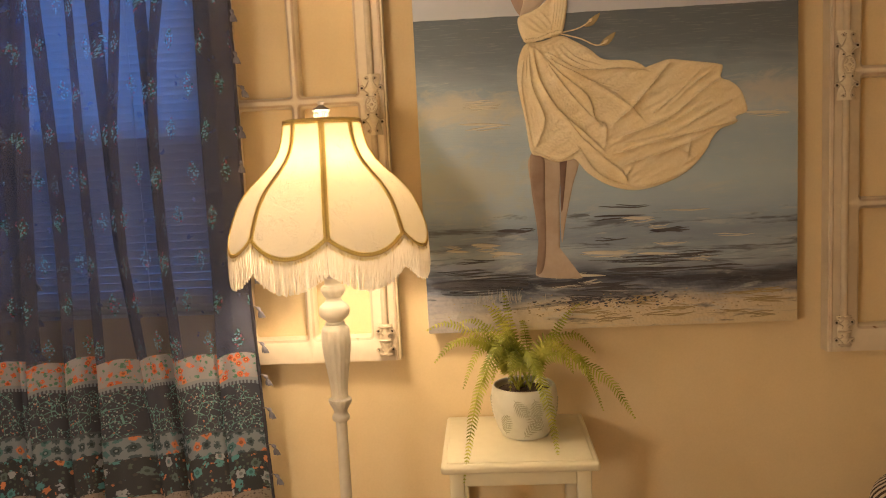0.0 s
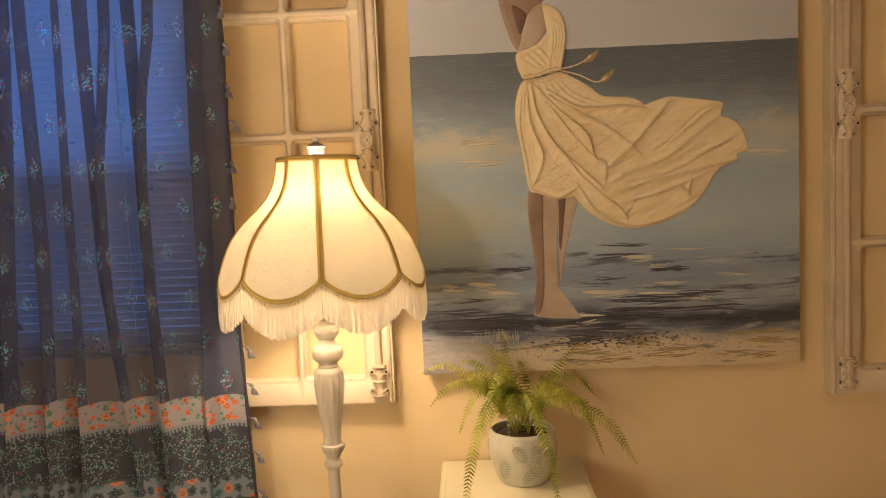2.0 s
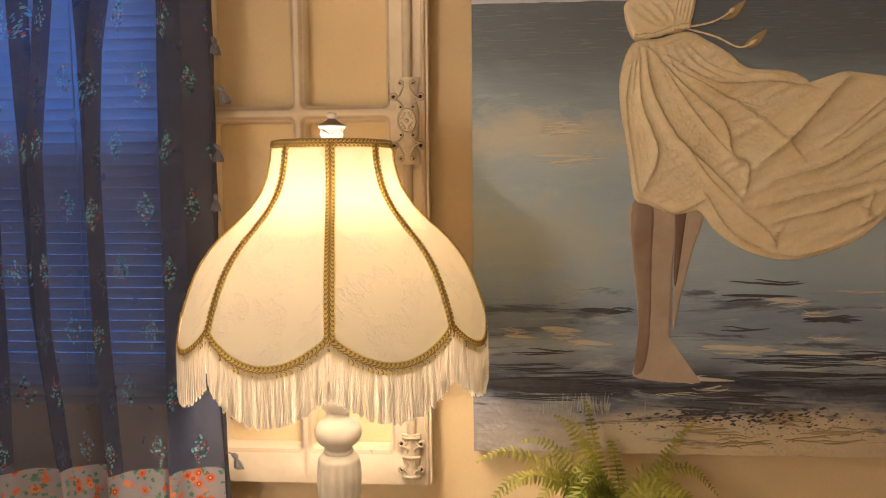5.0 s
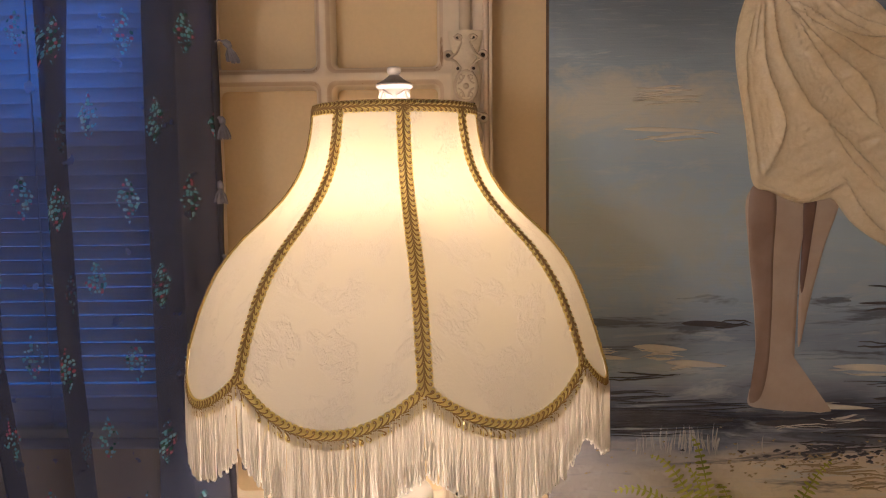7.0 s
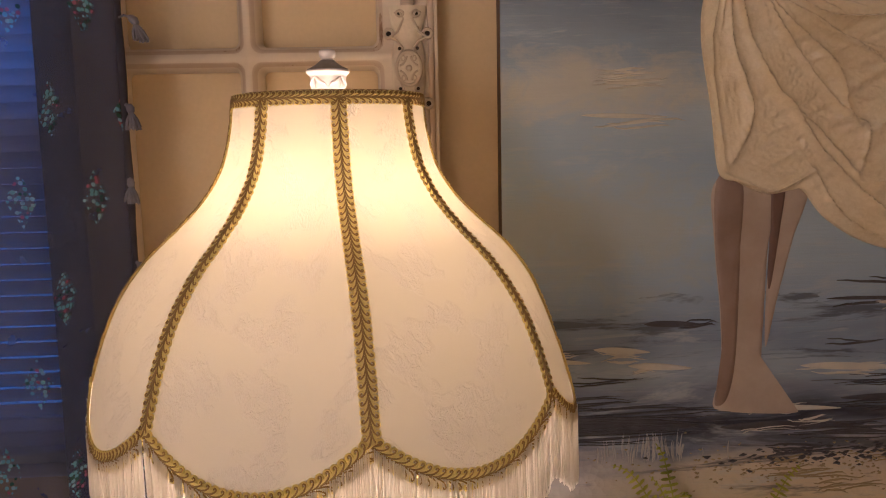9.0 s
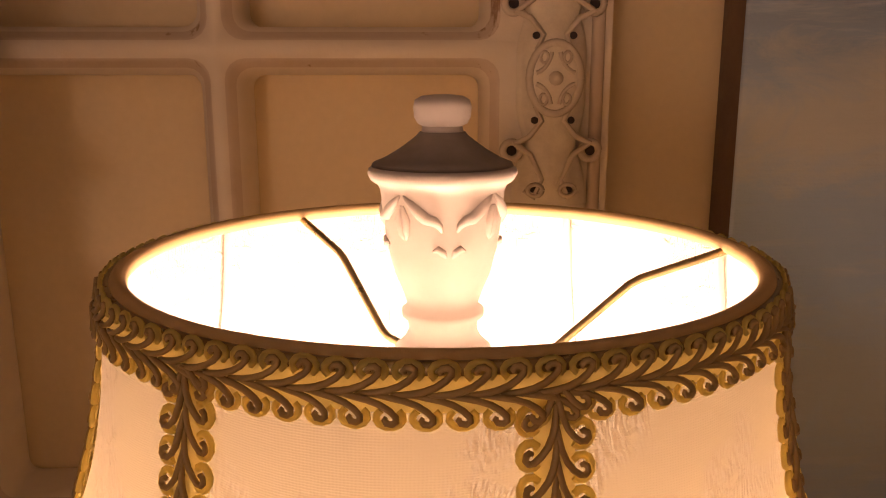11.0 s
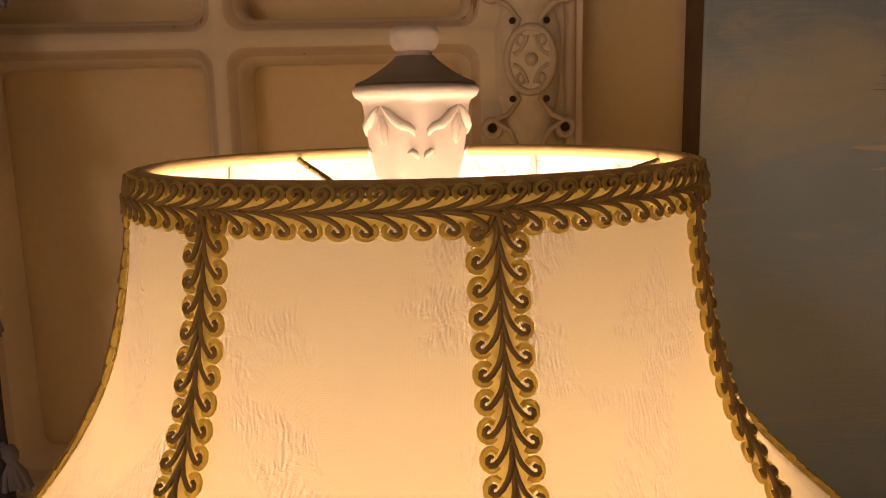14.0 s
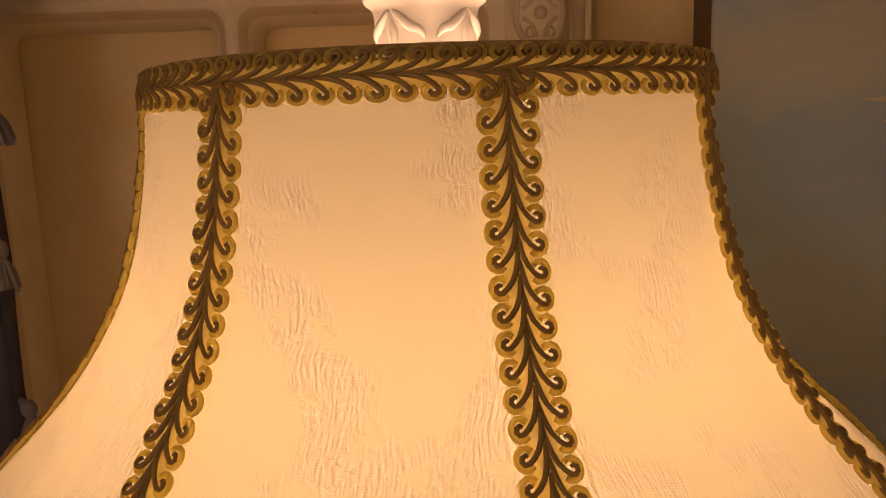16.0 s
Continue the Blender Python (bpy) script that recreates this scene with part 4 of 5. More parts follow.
tagged(part("spray_impasto", g, DRYFOAM, art), "", "", "", "stuff")
for cx, cz, ln, w in ((0.100, 1.203, 0.075, 0.010), (0.150, 1.180, 0.085, 0.011), (0.030, 1.190, 0.060, 0.007), (0.335, 1.118, 0.120, 0.009), (0.470, 1.255, 0.080, 0.008), (0.400, 1.172, 0.130, 0.012), (0.520, 1.165, 0.100, 0.008), (0.780, 1.495, 0.120, 0.009), (0.100, 1.500, 0.110, 0.007)):
    plain_shape("foam_dab", [(cx - ln / 2, cz + w * 0.25), (cx - ln * 0.2, cz + w * 0.5), (cx + ln * 0.2, cz + w * 0.2), (cx + ln / 2, cz - w * 0.35), (cx + ln * 0.1, cz - w * 0.45), (cx - ln * 0.3, cz - w * 0.2)], FOAM, 0.0008, 6)
for cx, cz, ln, w in ((0.08, 1.104, 0.25, 0.026), (0.33, 1.094, 0.20, 0.014), (0.50, 1.128, 0.22, 0.010), (0.55, 1.222, 0.10, 0.008), (0.165, 1.236, 0.075, 0.009), (0.43, 1.262, 0.13, 0.005)):
    plain_shape("dark_dab", [(cx - ln / 2, cz + w * 0.1), (cx - ln * 0.25, cz + w * 0.5), (cx + ln * 0.2, cz + w * 0.3), (cx + ln / 2, cz - w * 0.2), (cx + ln * 0.15, cz - w * 0.5), (cx - ln * 0.3, cz - w * 0.35)], SLATE, 0.0005, 6)


# ---- the standard lamp ----
LX, LY = -0.2382, 1.635
lamp = thing("floor_lamp", (LX, LY, 0), "ivory turned floor lamp with lit fringed scalloped shade", "lamp")
part("base", Geo().add(lathe(smooth_profile([(0.0, 0.0), (0.15, 0.001), (0.152, 0.015), (0.14, 0.028), (0.09, 0.04), (0.05, 0.055), (0.030, 0.09), (0.018, 0.12), (0.0165, 0.14)]), LX, LY)), LAMPWHITE, lamp)
part("pole", Geo().add(lathe([(0.0152, 0.13), (0.0145, 0.45), (0.0130, 0.70), (0.0122, 0.858)], LX, LY, 32)), LAMPWHITE, lamp)
part("collar", Geo().add(lathe(smooth_profile([(0.0125, 0.852), (0.0185, 0.856), (0.0195, 0.864), (0.0155, 0.870), (0.0150, 0.876), (0.0185, 0.884), (0.0235, 0.892), (0.0265, 0.899), (0.0245, 0.904), (0.0190, 0.906)]), LX, LY, 64, 14, 0.09, (0.886, 0.903))), LAMPWHITE, lamp, "flared petal collar")
part("baluster", Geo().add(lathe(smooth_profile([(0.0185, 0.904), (0.0190, 0.925), (0.0225, 0.955), (0.0275, 0.990), (0.0315, 1.020), (0.0325, 1.042), (0.0300, 1.062), (0.0215, 1.072)]), LX, LY, 96, 16, 0.055, (0.915, 1.058))), LAMPWHITE, lamp, "fluted vase-shaped stem section")
part("knop", Geo().add(lathe(smooth_profile([(0.0205, 1.070), (0.0215, 1.076), (0.0180, 1.079), (0.0215, 1.083), (0.0305, 1.091), (0.0335, 1.102), (0.0310, 1.113), (0.0220, 1.121), (0.0175, 1.126), (0.0165, 1.133)]), LX, LY, 56)), LAMPWHITE, lamp, "round turned knop")
part("neck", Geo().add(lathe(smooth_profile([(0.0165, 1.132), (0.0235, 1.140), (0.0275, 1.149), (0.0250, 1.157), (0.0180, 1.162), (0.0170, 1.170), (0.0190, 1.176)]), LX, LY, 64, 10, 0.08, (1.138, 1.158))), LAMPWHITE, lamp, "gadrooned ring at the top of the stem")
part("drip_cup", Geo().add(lathe([(0.010, 1.174), (0.020, 1.175), (0.034, 1.180), (0.0425, 1.186), (0.0430, 1.188), (0.034, 1.1835), (0.015, 1.181), (0.012, 1.181)], LX, LY, 48)), PLASTERWHITE, lamp, "shallow white drip cup catching the light")
part("candle_tube", Geo().add(lathe([(0.0145, 1.180), (0.0145, 1.309), (0.0165, 1.311), (0.0165, 1.332), (0.013, 1.336)], LX, LY, 28)), PLASTERWHITE, lamp)
part("bulb", Geo().add(lathe(smooth_profile([(0.012, 1.332), (0.016, 1.340), (0.026, 1.355), (0.0345, 1.380), (0.0350, 1.404), (0.026, 1.431), (0.001, 1.442)]), LX, LY, 28)), GLOW, lamp, "lit warm white bulb")
g = Geo()
for sg in (-1, 1):
    g.add(tube(catmull([(LX + sg * 0.016, LY, 1.335), (LX + sg * 0.044, LY, 1.346), (LX + sg * 0.050, LY, 1.395), (LX + sg * 0.040, LY, 1.450), (LX + sg * 0.012, LY, 1.482), (LX, LY, 1.484)], 6, False), 0.0012, 6))
part("harp", g, WIRE, lamp)

finial = part("finial", Geo().add(lathe([(0.0, 1.4835), (0.0120, 1.4840), (0.0132, 1.4875), (0.0128, 1.4905), (0.0102, 1.4930), (0.0090, 1.4955), (0.0092, 1.4980), (0.0108, 1.4995), (0.0108, 1.5010), (0.0092, 1.5025),
                                         (0.0104, 1.5060), (0.0124, 1.5110), (0.0141, 1.5180), (0.0152, 1.5260), (0.0158, 1.5325), (0.0164, 1.5340), (0.0182, 1.5352), (0.0190, 1.5368), (0.0187, 1.5380),
                                         (0.0146, 1.5396), (0.0108, 1.5418), (0.0080, 1.5438), (0.0060, 1.5454), (0.0053, 1.5464), (0.0052, 1.5476), (0.0050, 1.5484), (0.0062, 1.5490), (0.0071, 1.5506), (0.0073, 1.5530), (0.0069, 1.5548), (0.0052, 1.5558), (0.0026, 1.5561), (0.0, 1.5562)], LX, LY, 56)),
               PLASTERWHITE, lamp, "white urn-shaped finial with carved swags")
g = Geo()


def on_cup(a, z):
    """A point on the cup of the finial, a in degrees from the front."""
    r = float(np.interp(z, [1.5025, 1.506, 1.511, 1.518, 1.526, 1.5325], [0.0092, 0.0104, 0.0124, 0.0142, 0.0153, 0.0159]))
    t = radians(a - 90)
    return (LX + r * math.cos(t), LY + r * math.sin(t), z)


for k in range(4):
    for sg in (-1, 1):
        c = 90 * k + 4
        g.add(tube([on_cup(c + sg * a, z) for a, z in ((43, 1.5325), (36, 1.5308), (28, 1.5288), (21, 1.5272), (14, 1.5268), (9, 1.5256), (7, 1.5240))], (0.0003, 0.0011, 0.0015, 0.0015, 0.0013, 0.0009, 0.0003), 7))
        g.add(tube([on_cup(c + sg * a, z) for a, z in ((16, 1.5192), (11, 1.5198), (6, 1.5188), (3, 1.5176))], (0.0003, 0.0010, 0.0010, 0.0003), 6))
        g.add(tube([on_cup(c + sg * a, z) for a, z in ((45, 1.5300), (41, 1.5265), (42, 1.5230), (44, 1.5215))], (0.0006, 0.0012, 0.0009, 0.0002), 6))
part("swag", g, PLASTERWHITE, finial)
# thin dark skin over the white cone paints in its shadowed top
part("cap", Geo().add(lathe([(0.0180, 1.5386), (0.0176, 1.5394), (0.0150, 1.5404), (0.0112, 1.5426), (0.0084, 1.5446), (0.0064, 1.5462), (0.0058, 1.5470)], LX, LY, 48)), CAP, finial, "finial cap below the knob, coloured brown-grey as if in shadow")

# shade: eight bowed panels between ribs
Z_TOP, Z_JOIN, SCALLOP, RIB0 = 1.5155, 1.277, 0.036, 10.0
PROFILE = smooth_profile([(0.0810, 1.520), (0.0812, 1.514), (0.0850, 1.485), (0.0935, 1.455), (0.1100, 1.428), (0.1330, 1.404), (0.1590, 1.380), (0.1810, 1.352), (0.1960, 1.322), (0.2075, 1.290), (0.2150, 1.260), (0.2195, 1.230), (0.2200, 1.20)], 6)
PR, PZ = np.array([p[0] for p in PROFILE])[::-1], np.array([p[1] for p in PROFILE])[::-1]


def shade_at(theta, z, u=1.0):
    """A point of the shade: theta in degrees from the front, u from -1 to 1 between two ribs."""
    r = float(np.interp(z, PZ, PR))
    k = min(1.0, max(0.0, (1.50 - z) / 0.10))
    low = min(1.0, max(0.0, (1.33 - z) / 0.09))
    r *= 1 - (0.055 * k - 0.030 * low * k) * (1 - u * u)
    a = radians(theta)
    return Vector((LX + r * math.sin(a), LY - r * math.cos(a), z))


def hem_z(u):
    return Z_JOIN - SCALLOP * (1 - abs(u) ** 2.0)


def braid(points, normals, half=0.0070, pitch=0.0057, flip=1):
    """Scroll gimp along a path: a tape, two rows of looped lobes and two rows of hooked cords."""
    P = np.array([tuple(p) for p in points])
    N = np.array([tuple(p) for p in normals])
    seg = np.linalg.norm(np.diff(P, axis=0), axis=1)
    S = np.concatenate([[0], np.cumsum(seg)])
    total = S[-1]
    units = max(1, int(round(total / pitch)))
    step = total / units

    def place(local):
        s = np.clip(local[:, 0], 0, total)
        p = np.stack([np.interp(s, S, P[:, i]) for i in range(3)], 1)
        n = np.stack([np.interp(s, S, N[:, i]) for i in range(3)], 1)
        n /= np.linalg.norm(n, axis=1)[:, None]
        e = 0.0008
        t = np.stack([np.interp(np.clip(s + e, 0, total), S, P[:, i]) - np.interp(np.clip(s - e, 0, total), S, P[:, i]) for i in range(3)], 1)
        t /= np.linalg.norm(t, axis=1)[:, None]
        w = np.cross(n, t)
        return p + w * local[:, 1:2] + n * local[:, 2:3]

    k = half / 0.0070
    mm = 0.001

    def template(path, r, sides, flat=1.0):
        v, f = tube(path, r, sides)
        a = np.array([tuple(q) for q in v])
        a[:, 2] *= flat
        return a, f

    hook = [(-2.6, 0.05, 0.9), (-1.0, 0.20, 1.2), (0.6, 0.42, 1.45), (2.4, 0.85, 1.5), (4.3, 1.65, 1.4), (5.8, 2.75, 1.25), (6.75, 3.9, 1.2), (6.8, 4.75, 1.2), (6.2, 5.25, 1.2), (5.4, 5.1, 1.15), (5.0, 4.45, 1.1), (5.25, 3.95, 1.0)]
    hook = [(a * step / 0.0057 * mm, b * k * mm, (c + 0.45) * mm) for a, b, c in hook]
    lobe = []
    for i in range(10):
        a = radians(-140 + 280 * i / 9)
        lobe.append(((5.7 + 2.15 * math.sin(a)) * step / 0.0057 * mm, (4.3 + 1.75 * math.cos(a)) * k * mm, 1.05 * mm))
    hv, hf = template(hook, [0.40 * mm, 0.52 * mm] + [0.60 * mm] * 8 + [0.55 * mm, 0.38 * mm], 6)
    lv, lf = template(lobe, 0.72 * mm * k, 6, 0.9)
    g = Geo()
    # tape
    m = max(8, units * 2)
    s = np.linspace(0, total, m + 1)
    rows = [(-3.5 * k, 0.3), (-3.1 * k, 0.8), (0.0, 1.15), (3.1 * k, 0.8), (3.5 * k, 0.3)]
    tape = np.concatenate([np.stack([s, np.full(m + 1, w * mm), np.full(m + 1, h * mm)], 1) for w, h in rows])
    f = []
    for q in range(len(rows) - 1):
        for i in range(m):
            f.append((q * (m + 1) + i, q * (m + 1) + i + 1, (q + 1) * (m + 1) + i + 1, (q + 1) * (m + 1) + i))
    g.add((place(tape).tolist(), f), 0)
    for side in (1, -1):
        for i in range(units):
            off = (i - 0.6 + (0.5 if side < 0 else 0.0)) * step
            for base, faces, slot in ((lv, lf, 0), (hv, hf, 1)):
                a = base.copy()
                a[:, 0] = total - (a[:, 0] + off) if flip < 0 else a[:, 0] + off
                a[:, 1] *= side
                a[:, 2] *= 1.0 + 0.12 * math.sin(i * 1.7 + side)
                g.add((place(a).tolist(), faces), slot)
    return g


shade = part("shade", Geo().add(ring((LX, LY, Z_TOP - 0.0008), 0.0806, 0.0806, 0.0014, "z", 64, 6)).add(ring((LX, LY, 1.4835), 0.0105, 0.0105, 0.0014, "z", 24, 6)), WIRE, lamp, "cream damask shade with gold gimp braid and fringe")
part("rim_binding", Geo().add(ring((LX, LY, Z_TOP - 0.0002), 0.0782, 0.0782, 0.0021, "z", 96, 8)), RIM, shade, "bronze cloth binding over the top rim")
for a in (125, 5, 245):
    t = radians(a)
    c, s = math.cos(t), math.sin(t)
    part("spider_arm", Geo().add(tube([(LX + r * c, LY + r * s, z) for r, z in ((0.010, 1.4855), (0.026, 1.4860), (0.029, 1.4870), (0.051, 1.5055), (0.054, 1.5070), (0.0812, 1.5150))], 0.0012, 8)), WIRE, shade)
NU, NZ = 20, 34
for k in range(8):
    mid = RIB0 + 22.5 + 45 * k
    g = Geo()
    for i in range(NU + 1):
        u = -1 + 2 * i / NU
        zb = hem_z(u)
        for j in range(NZ + 1):
            z = Z_TOP + (zb - Z_TOP) * (j / NZ)
            p = shade_at(mid + 22.5 * u, z, u)
            g.v.append(p)
            g.uv.append((k * 0.37 + u * 0.5 * float(np.interp(z, PZ, PR)) * 0.76, j / NZ * 0.30))
    for i in range(NU):
        for j in range(NZ):
            a = i * (NZ + 1) + j
            g.f.append((a, a + 1, a + NZ + 2, a + NZ + 1))
    g.m = [0] * len(g.f)
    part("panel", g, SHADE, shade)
    rz = np.linspace(Z_TOP - 0.002, Z_JOIN + 0.004, 24)
    ra = radians(RIB0 + 45 * k)
    part("rib_wire", Geo().add(tube([shade_at(RIB0 + 45 * k, z) - Vector((math.sin(ra), -math.cos(ra), 0)) * 0.0016 for z in rz], 0.0012, 6)), STRAND, shade, "cloth-wrapped rib wire")
    # rib braid
    zs = np.linspace(Z_TOP - 0.004, Z_JOIN - 0.001, 60)
    pts = [shade_at(RIB0 + 45 * k, z) for z in zs]
    nor = []
    for i in range(len(pts)):
        t = (pts[min(i + 1, 59)] - pts[max(i - 1, 0)]).normalized()
        a = radians(RIB0 + 45 * k)
        side = Vector((math.cos(a), math.sin(a), 0))
        nn = side.cross(t)
        out = Vector((math.sin(a), -math.cos(a), 0))
        nor.append(nn if nn.dot(out) > 0 else -nn)
    part("rib_braid", braid(pts, nor, 0.0072), [LOBE, BROWN], shade, "gold and bronze scroll gimp braid")
    # hem braid and fringe
    us = np.linspace(-1, 1, 50)
    pts = [shade_at(mid + 22.5 * u, hem_z(u), u) for u in us]
    nor = [Vector((math.sin(radians(mid + 22.5 * u)), -math.cos(radians(mid + 22.5 * u)), 0.06)) for u in us]
    part("hem_braid", braid(pts, nor, 0.0088, 0.0060), [LOBE, BROWN], shade, "wide gold scroll gimp braid along the scallop")
    rng = random.Random(100 + k)
    g = Geo()
    count = 120
    for i in range(count):
        u = -1 + 2 * (i + 0.5) / count
        th = mid + 22.5 * u
        top = shade_at(th, hem_z(u), u)
        a = radians(th)
        out = Vector((math.sin(a), -math.cos(a), 0))
        side = Vector((math.cos(a), math.sin(a), 0))
        ln = 0.066 + rng.uniform(-0.003, 0.003) - 0.004 * abs(u)
        base = top + out * rng.uniform(0.0002, 0.0024)
        sway, lean = rng.uniform(-0.0035, 0.0035), rng.uniform(-0.001, 0.002)
        w = rng.uniform(0.0009, 0.0019)
        path = []
        for s in (0.0, 0.3, 0.65, 0.92):
            path.append(base + side * (sway * s * s - w * (0.5 + 0.5 * s)) + out * lean * s - Vector((0, 0, ln * s)))
        path.append(base + side * (sway - w * 0.75) - Vector((0, 0, ln * 0.985)) + out * lean)
        path.append(base + side * sway - Vector((0, 0, ln)) + out * lean)
        path.append(base + side * (sway + w * 0.75) - Vector((0, 0, ln * 0.985)) + out * lean)
        for s in (0.92, 0.65, 0.3, 0.0):
            path.append(base + side * (sway * s * s + w * (0.5 + 0.5 * s)) + out * (lean * s + 0.0006) - Vector((0, 0, ln * s)))
        g.add(tube(path, 0.00072, 5, False))
    tagged(part("fringe", g, STRAND, shade, "ivory looped silk fringe"), kind="stuff")
ths = np.linspace(180, 540, 181)
part("top_braid", braid([shade_at(t, Z_TOP - 0.0046) for t in ths], [Vector((math.sin(radians(t)), -math.cos(radians(t)), 0.15)) for t in ths], 0.0061), [LOBE, BROWN], shade, "gold and bronze scroll gimp round the rim")


# ---- stool and fern ----
SX0, SX1, SY0, SY1, SZ = -0.020, 0.328, 1.598, 1.930, 0.757
stool = thing("plant_stool", ((SX0 + SX1) / 2, (SY0 + SY1) / 2, 0), "cream painted wooden stool with square moulded top", "stool")
part("top", Geo().add(block(SX0, SX1, SY0, SY1, SZ - 0.024, SZ - 0.003, 0.008, 4)).add(block(SX0 + 0.013, SX1 - 0.013, SY0 + 0.013, SY1 - 0.013, SZ - 0.006, SZ, 0.0025, 2)), STOOLPAINT, stool)
for x in (SX0 + 0.018, SX1 - 0.050):
    for y in (SY0 + 0.018, SY1 - 0.050):
        part("leg", Geo().add(block(x, x + 0.032, y, y + 0.032, 0, SZ - 0.0245, 0.003)), STOOLPAINT, stool)
for y in (SY0 + 0.023, SY1 - 0.041):
    part("apron", Geo().add(block(SX0 + 0.0505, SX1 - 0.0505, y, y + 0.018, SZ - 0.060, SZ - 0.0245, 0.002)), STOOLPAINT, stool)
    part("stretcher", Geo().add(block(SX0 + 0.0505, SX1 - 0.0505, y, y + 0.018, 0.18, 0.21, 0.002)), STOOLPAINT, stool)
for x in (SX0 + 0.023, SX1 - 0.041):
    part("apron", Geo().add(block(x, x + 0.018, SY0 + 0.0505, SY1 - 0.0505, SZ - 0.060, SZ - 0.0245, 0.002)), STOOLPAINT, stool)

FX, FY = 0.176, 1.787
plant = thing("potted_fern", (FX, FY, SZ), "green boston fern in a pale leaf-embossed pot", "plant")
pot_prof = smooth_profile([(0.0, SZ), (0.050, SZ + 0.0005), (0.058, SZ + 0.0048), (0.068, SZ + 0.0280), (0.077, SZ + 0.0600), (0.0795, SZ + 0.0880), (0.0765, SZ + 0.1120), (0.0735, SZ + 0.1200), (0.0715, SZ + 0.1216), (0.069, SZ + 0.1192), (0.070, SZ + 0.1000), (0.0, SZ + 0.0992)])
pot = part("pot", Geo().add(lathe(pot_prof, FX, FY, 56)), POT, plant, "pale grey-cream glazed pot")
part("soil", Geo().add(lathe([(0.0695, SZ + 0.1000), (0.066, SZ + 0.1056), (0.03, SZ + 0.1088), (0.0, SZ + 0.1096)], FX, FY, 24)), SOIL, plant)


def pot_point(a, z):
    r = float(np.interp(z - SZ, [0.0048, 0.028, 0.060, 0.088, 0.112], [0.058, 0.068, 0.077, 0.0795, 0.0765])) + 0.0003
    return Vector((FX + r * math.sin(a), FY - r * math.cos(a), z))


for k, (a, z, turn, ln) in enumerate(((-0.10, 0.008, 0.75, 0.062), (0.62, 0.022, -0.7, 0.066), (-0.85, 0.012, 0.4, 0.055), (-0.35, 0.104, 2.5, 0.045), (0.25, 0.106, 2.9, 0.045), (1.2, 0.02, 0.2, 0.07), (1.9, 0.05, 0.5, 0.07), (2.9, 0.03, -0.4, 0.07), (-1.7, 0.03, 0.3, 0.07))):
    g = Geo()
    stem = []
    for i in range(9):
        s = i / 8 * ln
        stem.append((a + math.sin(turn) * s / 0.077, SZ + z + math.cos(turn) * s))
    g.add(tube([pot_point(*q) for q in stem], 0.0009, 5))
    for i in range(1, 9):
        for sg in (-1, 1):
            l2 = 0.021 * math.sin(math.pi * (0.15 + 0.85 * i / 9))
            d = turn + sg * 1.0
            q0, q1, q2 = stem[i], (stem[i][0] + math.sin(d) * l2 * 0.5 / 0.077, stem[i][1] + math.cos(d) * l2 * 0.5), (stem[i][0] + math.sin(d) * l2 / 0.077, stem[i][1] + math.cos(d) * l2)
            g.add(tube([pot_point(*q0), pot_point(*q1), pot_point(*q2)], (0.0008, 0.0019, 0.0003), 5))
    part("leaf_relief", g, POTLEAF, pot)


def frond(tip, rise, width, seed, wilt=0.0):
    """One arching frond: a stem from the crown to its tip, leaflets in pairs."""
    rng = random.Random(seed)
    a = rng.uniform(0, 6.28)
    root = Vector((FX + 0.016 * math.cos(a), FY + 0.016 * math.sin(a), SZ + 0.106))
    tip = Vector(tip)
    midp = (root + tip) / 2 + Vector((0, 0, rise))
    early = root.lerp(midp, 0.5) + Vector((0, 0, rise * 0.45))
    late = midp.lerp(tip, 0.55) + Vector((0, 0, rise * 0.28))
    pts = catmull([tuple(root), tuple(early), tuple(midp), tuple(late), tuple(tip)], 14, False) + [tuple(tip)]
    P = [Vector(p) for p in pts]
    length = sum((P[i + 1] - P[i]).length for i in range(len(P) - 1))
    g = Geo()
    g.add(tube(P, [0.0016 - 0.0012 * i / len(P) for i in range(len(P))], 5), 0)
    acc, nxt = 0.0, 0.055
    gap = 0.0078
    for i in range(len(P) - 1):
        d = (P[i + 1] - P[i])
        while acc + d.length > nxt:
            s = nxt / length
            q = P[i] + d.normalized() * (nxt - acc)
            t = d.normalized()
            side = t.cross(Vector((0, -0.72, 0.69)))
            side = side.normalized() if side.length > 0.2 else Vector((1, 0, 0))
            up = side.cross(t)
            env = min(1.0, (s - 0.05) * 5 + 0.25) * max(0.06, 1 - max(0.0, s - 0.50) / 0.52) ** 0.7
            for sg in (-1, 1):
                l2 = width * 1.05 * env * rng.uniform(0.82, 1.12)
                dirn = (side * sg + t * 0.35 + up * rng.uniform(-0.35, 0.15) - Vector((0, 0, 0.25))).normalized()
                wv = (t * 0.0020 + up * rng.uniform(-0.0008, 0.0008)) * (0.7 + 0.5 * env)
                b = q
                c1 = q + dirn * l2 * 0.35
                c2 = q + dirn * l2 * 0.75 - Vector((0, 0, 0.03 * l2))
                e = q + dirn * l2 - Vector((0, 0, 0.12 * l2)) + t * l2 * 0.08
                v = [b - wv * 0.7, b + wv * 0.7, c1 + wv, c1 - wv, c2 + wv * 0.8, c2 - wv * 0.8, e, c1 + up * 0.0007]
                g.add((v, [(0, 1, 2, 7), (0, 7, 3), (7, 2, 4), (7, 4, 5), (7, 5, 3), (5, 4, 6)]), 0)
            nxt += gap
        acc += d.length
    part("frond", g, FERN, plant)


